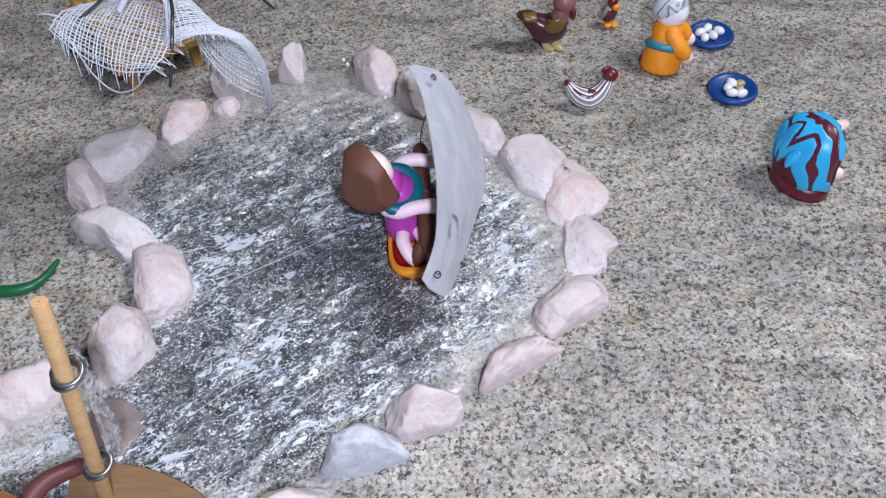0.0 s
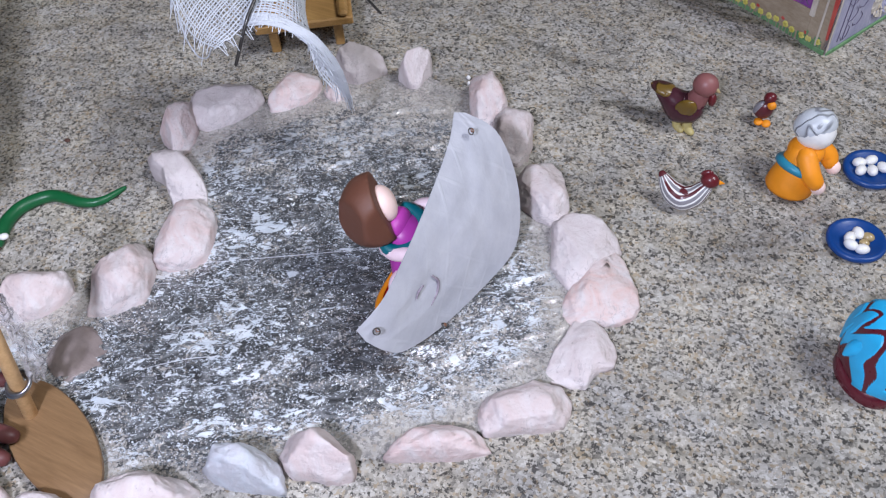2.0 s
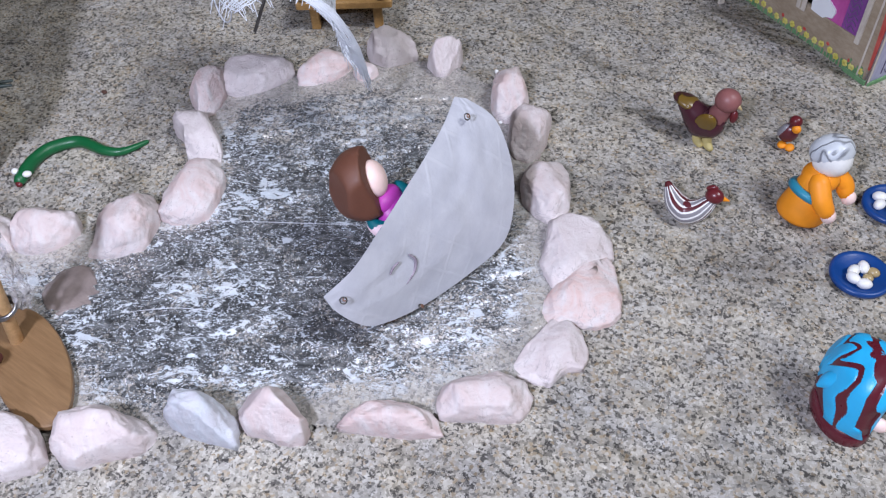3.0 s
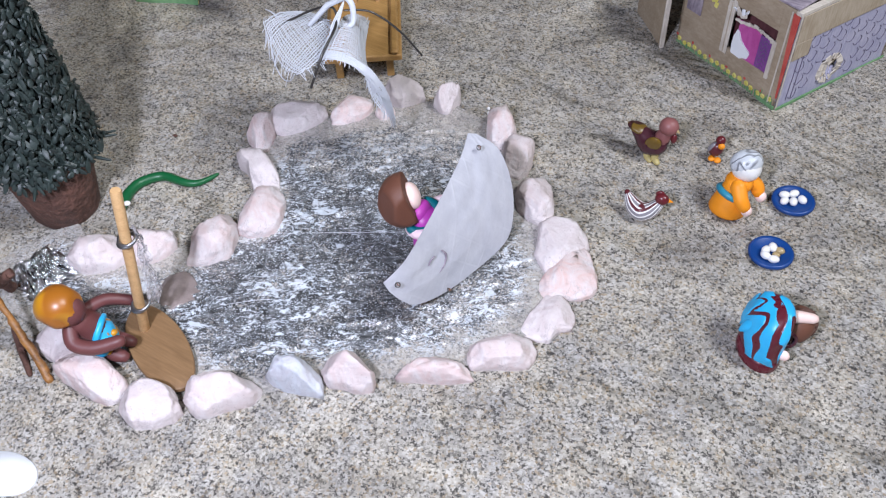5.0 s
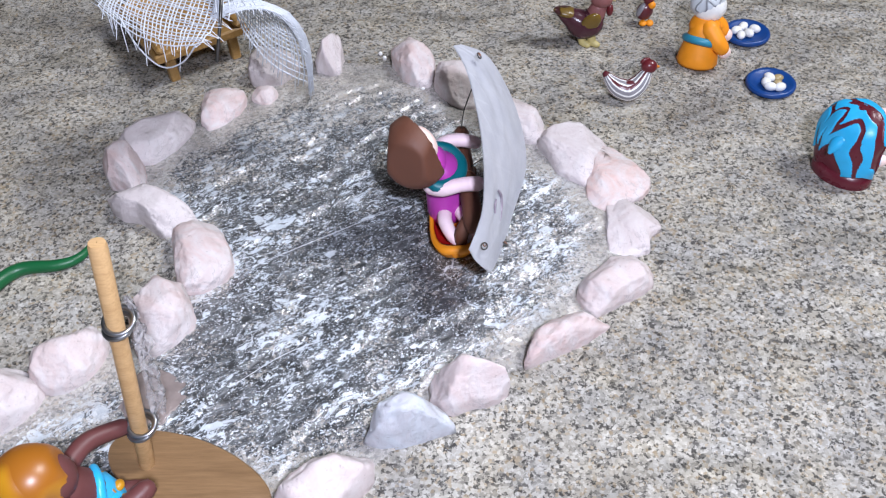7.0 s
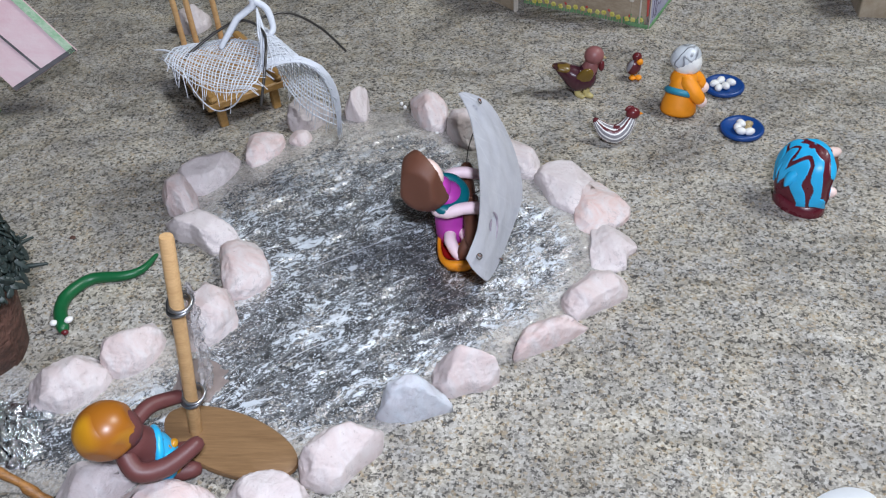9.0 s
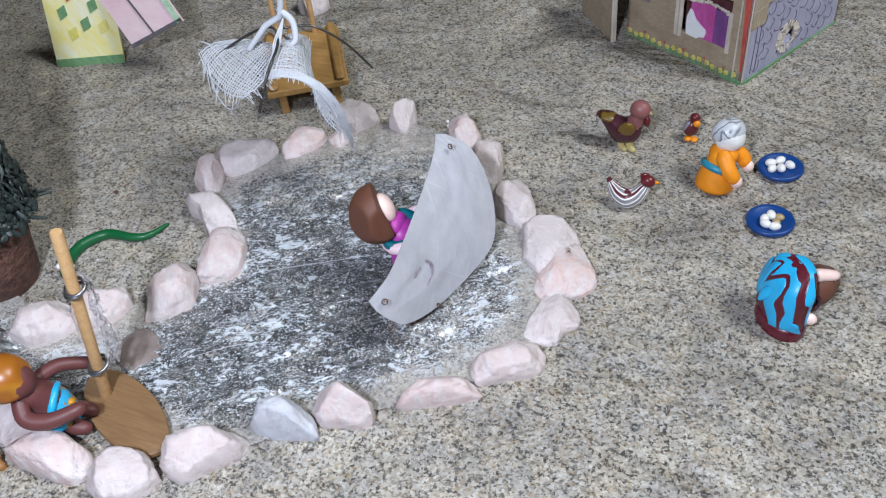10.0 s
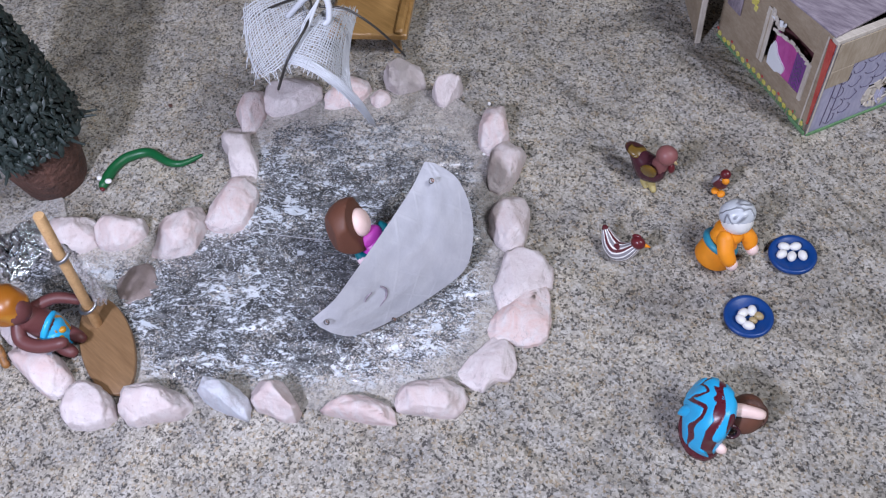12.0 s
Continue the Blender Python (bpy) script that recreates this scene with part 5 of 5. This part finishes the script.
for k in range(10):
    u, z = 0.0255 + 0.0009 * k, 0.0275 + rnd.uniform(-0.0016, 0.0024)
    b.box(PANE @ pose(u, z, 0.0003, rnd.uniform(-40, 40), rnd.uniform(-40, 40), rnd.uniform(0, 180)), (0.0030, 0.0014, 0.0005), rnd.choice((CREAM, WHITE, CREAM)), 0.0002)
slab(b, PANE, 0.0312, 0.0348, 0.0070, 0.0300, 0.0001, 0.0007, CREAM)
slab(b, PANE, 0.0326, 0.0331, 0.0074, 0.0298, 0.0007, 0.0004, TANCARD)
slab(b, PANE, 0.0094, 0.0112, 0.0075, 0.0240, -0.0008, 0.0014, CREAM)
slab(b, PANE, 0.0100, 0.0310, 0.0082, 0.0094, -0.0008, 0.0013, CARDBOARD)
part("window_edge", b, house, "torn cream card edge round the window", angle=30)
part("shutter", slab(Build(), LEFT, 0.0450, 0.0530, 0.0190, 0.0330, 0.0002, 0.0006, MAUVE), house, "dark mauve paper shutter", angle=30)
stitch = Build()
rnd = random.Random(12)
for k in range(17):
    u, z = 0.0032 + 0.0032 * k + rnd.uniform(-0.0005, 0.0005), 0.0036 + rnd.uniform(-0.0006, 0.0006)
    for a in (0, 55, 118):
        stitch.box(LEFT @ pose(u, z, 0.0002, 0, 0, a + rnd.uniform(-12, 12)), (0.0022, 0.0009, 0.0005), YELLOWPEN, 0.0002)
    for e in (-0.0010, 0.0002, 0.0013):
        h = rnd.uniform(0.0022, 0.0036) * (1.6 if k < 3 else 1.0)
        stitch.box(LEFT @ pose(u + e, h / 2, 0.0001, 0, 0, rnd.uniform(-16, 16)), (0.0008, h, 0.0003), GREENPEN, 0.0001)
    if k % 3 == 1:
        stitch.box(LEFT @ pose(u + 0.0015, z + 0.0014, 0.0001, 0, 0, rnd.uniform(0, 90)), (0.0012, 0.0010, 0.0004), REDPEN, 0.0002)
flower = Build()
for s, h in ((0.0400, 0.0290), (0.0388, 0.0302), (0.0410, 0.0300), (0.0402, 0.0312), (0.0385, 0.0275)):
    flower.box(LEFT @ pose(s, h, 0.0002, 0, 0, 40 * s * 1000), (0.0026, 0.0018, 0.0006), YELLOWPEN, 0.0003)
part("drawn_flower", flower, house, "yellow paper flower on the wall", angle=30)
part("flower_border", stitch, house, "yellow flowers with green stems along the base", angle=30)
b = Build()
STRIPE = ((0.0002, 0.0060), (0.0008, 0.0060), (0.0016, 0.0200), (0.0030, H0 - 0.0004), (0.0002, H0 - 0.0004))
b.put([LEFT @ Vector((u, v, d)) for d in (0.0006, -0.0002) for u, v in STRIPE], [(4, 3, 2, 1, 0)] + [(k, (k + 1) % 5, 5 + (k + 1) % 5, 5 + k) for k in range(5)], REDPEN)
part("corner_stripe", b, house, "red pen stripe down the corner", smooth=False)
b = slab(Build(), RIGHT, 0.0, 0.0008, 0.0, H0, 0.0001, 0.0004, CREAM)
slab(b, LEFT, 0.0034, 0.0041, 0.0, H0, 0.0001, 0.0004, CREAM)
part("corner_tape", b, house, "pale paper tape on the corner", angle=30)
b = slab(Build(), RIGHT, 0.0012, 0.0620, 0.0300, H0 - 0.0006, 0.0001, 0.0004, TANCARD)
slab(b, RIGHT, 0.0012, 0.0100, 0.0225, 0.0300, 0.0001, 0.0004, TANCARD)
part("upper_band", b, house, "bare tan card over the lilac wall", angle=30)
b = slab(Build(), RIGHT, 0.0, 0.0620, 0.0, 0.0016, 0.0002, 0.0006, GREENPEN)
slab(b, LEFT, 0.0, 0.0090, 0.0, 0.0022, 0.0002, 0.0006, GREENPEN)
part("base_stripe", b, house, "green stripe along the base", angle=30)
b = Build()
rnd = random.Random(4)
for k in range(46):
    s, h = 0.0085 + 0.0052 * (k % 10) + rnd.uniform(-0.001, 0.001), 0.0050 + 0.0062 * (k // 10) + (0.003 if k % 2 else 0)
    if 0.019 < s < 0.034 and 0.003 < h < 0.017:
        continue
    pts = [RIGHT @ Vector((s + 0.0023 * math.cos(a) * rnd.uniform(0.8, 1.1), h + 0.0024 * math.sin(a) * rnd.uniform(0.8, 1.1), 0.0001)) for a in [radians(200 + 28 * i) for i in range(9)]]
    b.tube(pts, 0.00010, INK, 4)
for s in (0.0052, 0.0078):
    b.tube([RIGHT @ Vector((s, 0.003, 0.0001)), RIGHT @ Vector((s + 0.0004, 0.020, 0.0001)), RIGHT @ Vector((s - 0.0003, H0 - 0.002, 0.0001))], 0.00018, INK, 4, 3)
part("stone_drawing", b, house, "dark pen outlines of stones")
b = Build()
for k in range(16):
    a = 2 * math.pi * k / 16
    b.box(RIGHT @ pose(0.0268 + 0.0056 * math.cos(a), 0.0095 + 0.0052 * math.sin(a), 0.0002, rnd.uniform(-25, 25), rnd.uniform(-25, 25), math.degrees(a)), (0.0024, 0.0026, 0.0005), CREAM, 0.0001)
for k in range(12):
    a, q = rnd.uniform(0, 6.28), 0.0042 * math.sqrt(rnd.random())
    b.box(RIGHT @ pose(0.0268 + q * math.cos(a), 0.0095 + q * math.sin(a), -0.0004, rnd.uniform(-30, 30), rnd.uniform(-30, 30), rnd.uniform(0, 180)), (0.0036, 0.0028, 0.0004), rnd.choice((CREAM, CREAM, LILAC, TANCARD)), 0.0001)
part("hole_edge", b, house, "torn cream card edge of a hole", angle=30)
FL = Matrix.Translation((0.0665, 0.3850, 0.0155)) @ Euler((0, 0, radians(133))).to_matrix().to_4x4()
flap = part("side_flap", Build().box(FL, (0.0290, 0.0012, 0.0310), CARDBOARD, 0.0003), house, "brown cardboard flap standing open", angle=30)
part("flap_edge", Build().box(FL @ pose(-0.0143, 0.0, 0.0), (0.0012, 0.0022, 0.0306), CREAM, 0.0003), flap, "pale torn edge", angle=30)
roof = Build()
RM = Matrix.Translation(C0 + Vector((0, 0, H0 + 0.0014)))
turn = Matrix((A, B, Vector((0, 0, 1)))).transposed().to_4x4()
roof.box(RM @ turn @ pose(0.0008, -0.0006, 0, 1.2, -1.0, -7) @ pose(0.0285, 0.0320, 0.0008), (0.0570, 0.0640, 0.0012), MAUVE, 0.0003)
part("roof", roof, house, "mauve cardboard roof lying a little open", angle=30)
b = slab(Build(), RIGHT, -0.0005, 0.0620, H0 - 0.0005, H0 + 0.0012, -0.0022, 0.0026, CREAM)
slab(b, LEFT, 0.0, 0.056, H0 - 0.0005, H0 + 0.0008, -0.0016, 0.0018, CARDBOARD)
part("top_edge", b, house, "torn card along the wall tops", angle=30)

# ---- the folded picture card ----
hut = thing("card_hut", None, "small hand-drawn card hut with a pink roof", "hut")


def sheet(p, q, r, thick, mat, lift=0.0):
    """A card with the edge p to q and the side p to r."""
    p, q, r = Vector(p), Vector(q), Vector(r)
    n = (q - p).cross(r - p).normalized()
    if n.z < 0:
        n = -n
    base, s = [p, q, q + r - p, r], Build()
    lo, hi = [v + n * lift for v in base], [v + n * (lift + thick) for v in base]
    return s.put(lo + hi, [(3, 2, 1, 0), (4, 5, 6, 7), (0, 1, 5, 4), (1, 2, 6, 5), (2, 3, 7, 6), (3, 0, 4, 7)], mat)


PL, PR, PT = Vector((-0.1107, 0.3014, 0.0103)), Vector((-0.0861, 0.3089, 0.0224)), Vector((-0.1301, 0.3088, 0.0300))
W = PT - PL
E = PR - PL
part("roof", sheet(PL, PR, PL + W * 1.8, 0.0010, ROSECARD), hut, "pink card roof", angle=30)
part("eave", sheet(PL, PR, PL + W * 0.06, 0.0004, GREYCARD, 0.0011), hut, "dark grey eave stripe", angle=30)
part("border", sheet(PL + E * 0.90, PR, PL + E * 0.90 + W * 1.8, 0.0004, MINT, 0.0011), hut, "green checked border", angle=30)
part("line", sheet(PL + E * 0.45, PL + E * 0.48, PL + E * 0.38 + W * 1.2, 0.0003, GREYCARD, 0.0011), hut, "dark drawn line", angle=30)
YL, YR, YT = Vector((-0.1500, 0.2915, 0.0)), Vector((-0.1225, 0.3040, 0.0)), Vector((-0.1520, 0.3010, 0.036))
part("wall", sheet(YL, YR, YT, 0.0010, LEMON), hut, "yellow card wall with drawn leaves", angle=30)
V, U = YT - YL, YR - YL
part("grass", sheet(YL, YR, YL + V * 0.10, 0.0004, GREENPEN, 0.0011), hut, "green grass stripe", angle=30)
for u, v, k in ((0.2, 0.55, GREENPEN), (0.35, 0.75, REDPEN), (0.65, 0.6, GREENPEN), (0.5, 0.4, GREENPEN), (0.75, 0.35, YELLOWPEN), (0.3, 0.3, YELLOWPEN)):
    part("drawn_leaf", sheet(YL + U * u + V * v, YL + U * (u + 0.12) + V * (v + 0.05), YL + U * (u - 0.02) + V * (v + 0.12), 0.0003, k, 0.0011), hut, angle=30)

# ---- the card box beside the house ----
BM = Matrix.Translation((0.2145, 0.3622, 0.0)) @ Euler((0, 0, radians(-6))).to_matrix().to_4x4()
box = thing("card_box", None, "small bare tan cardboard box beside the house", "box")
for x, y, w, d in ((0.0200, 0.0006, 0.0400, 0.0012), (0.0200, 0.0294, 0.0400, 0.0012), (0.0006, 0.0150, 0.0012, 0.0276), (0.0394, 0.0150, 0.0012, 0.0276)):
    part("side", Build().box(BM @ pose(x, y, 0.0150), (w, d, 0.0300), TANCARD, 0.0003), box, angle=30)
part("lid", Build().box(BM @ pose(0.0200, 0.0150, 0.0308), (0.0408, 0.0308, 0.0012), TANCARD, 0.0003), box, angle=30)
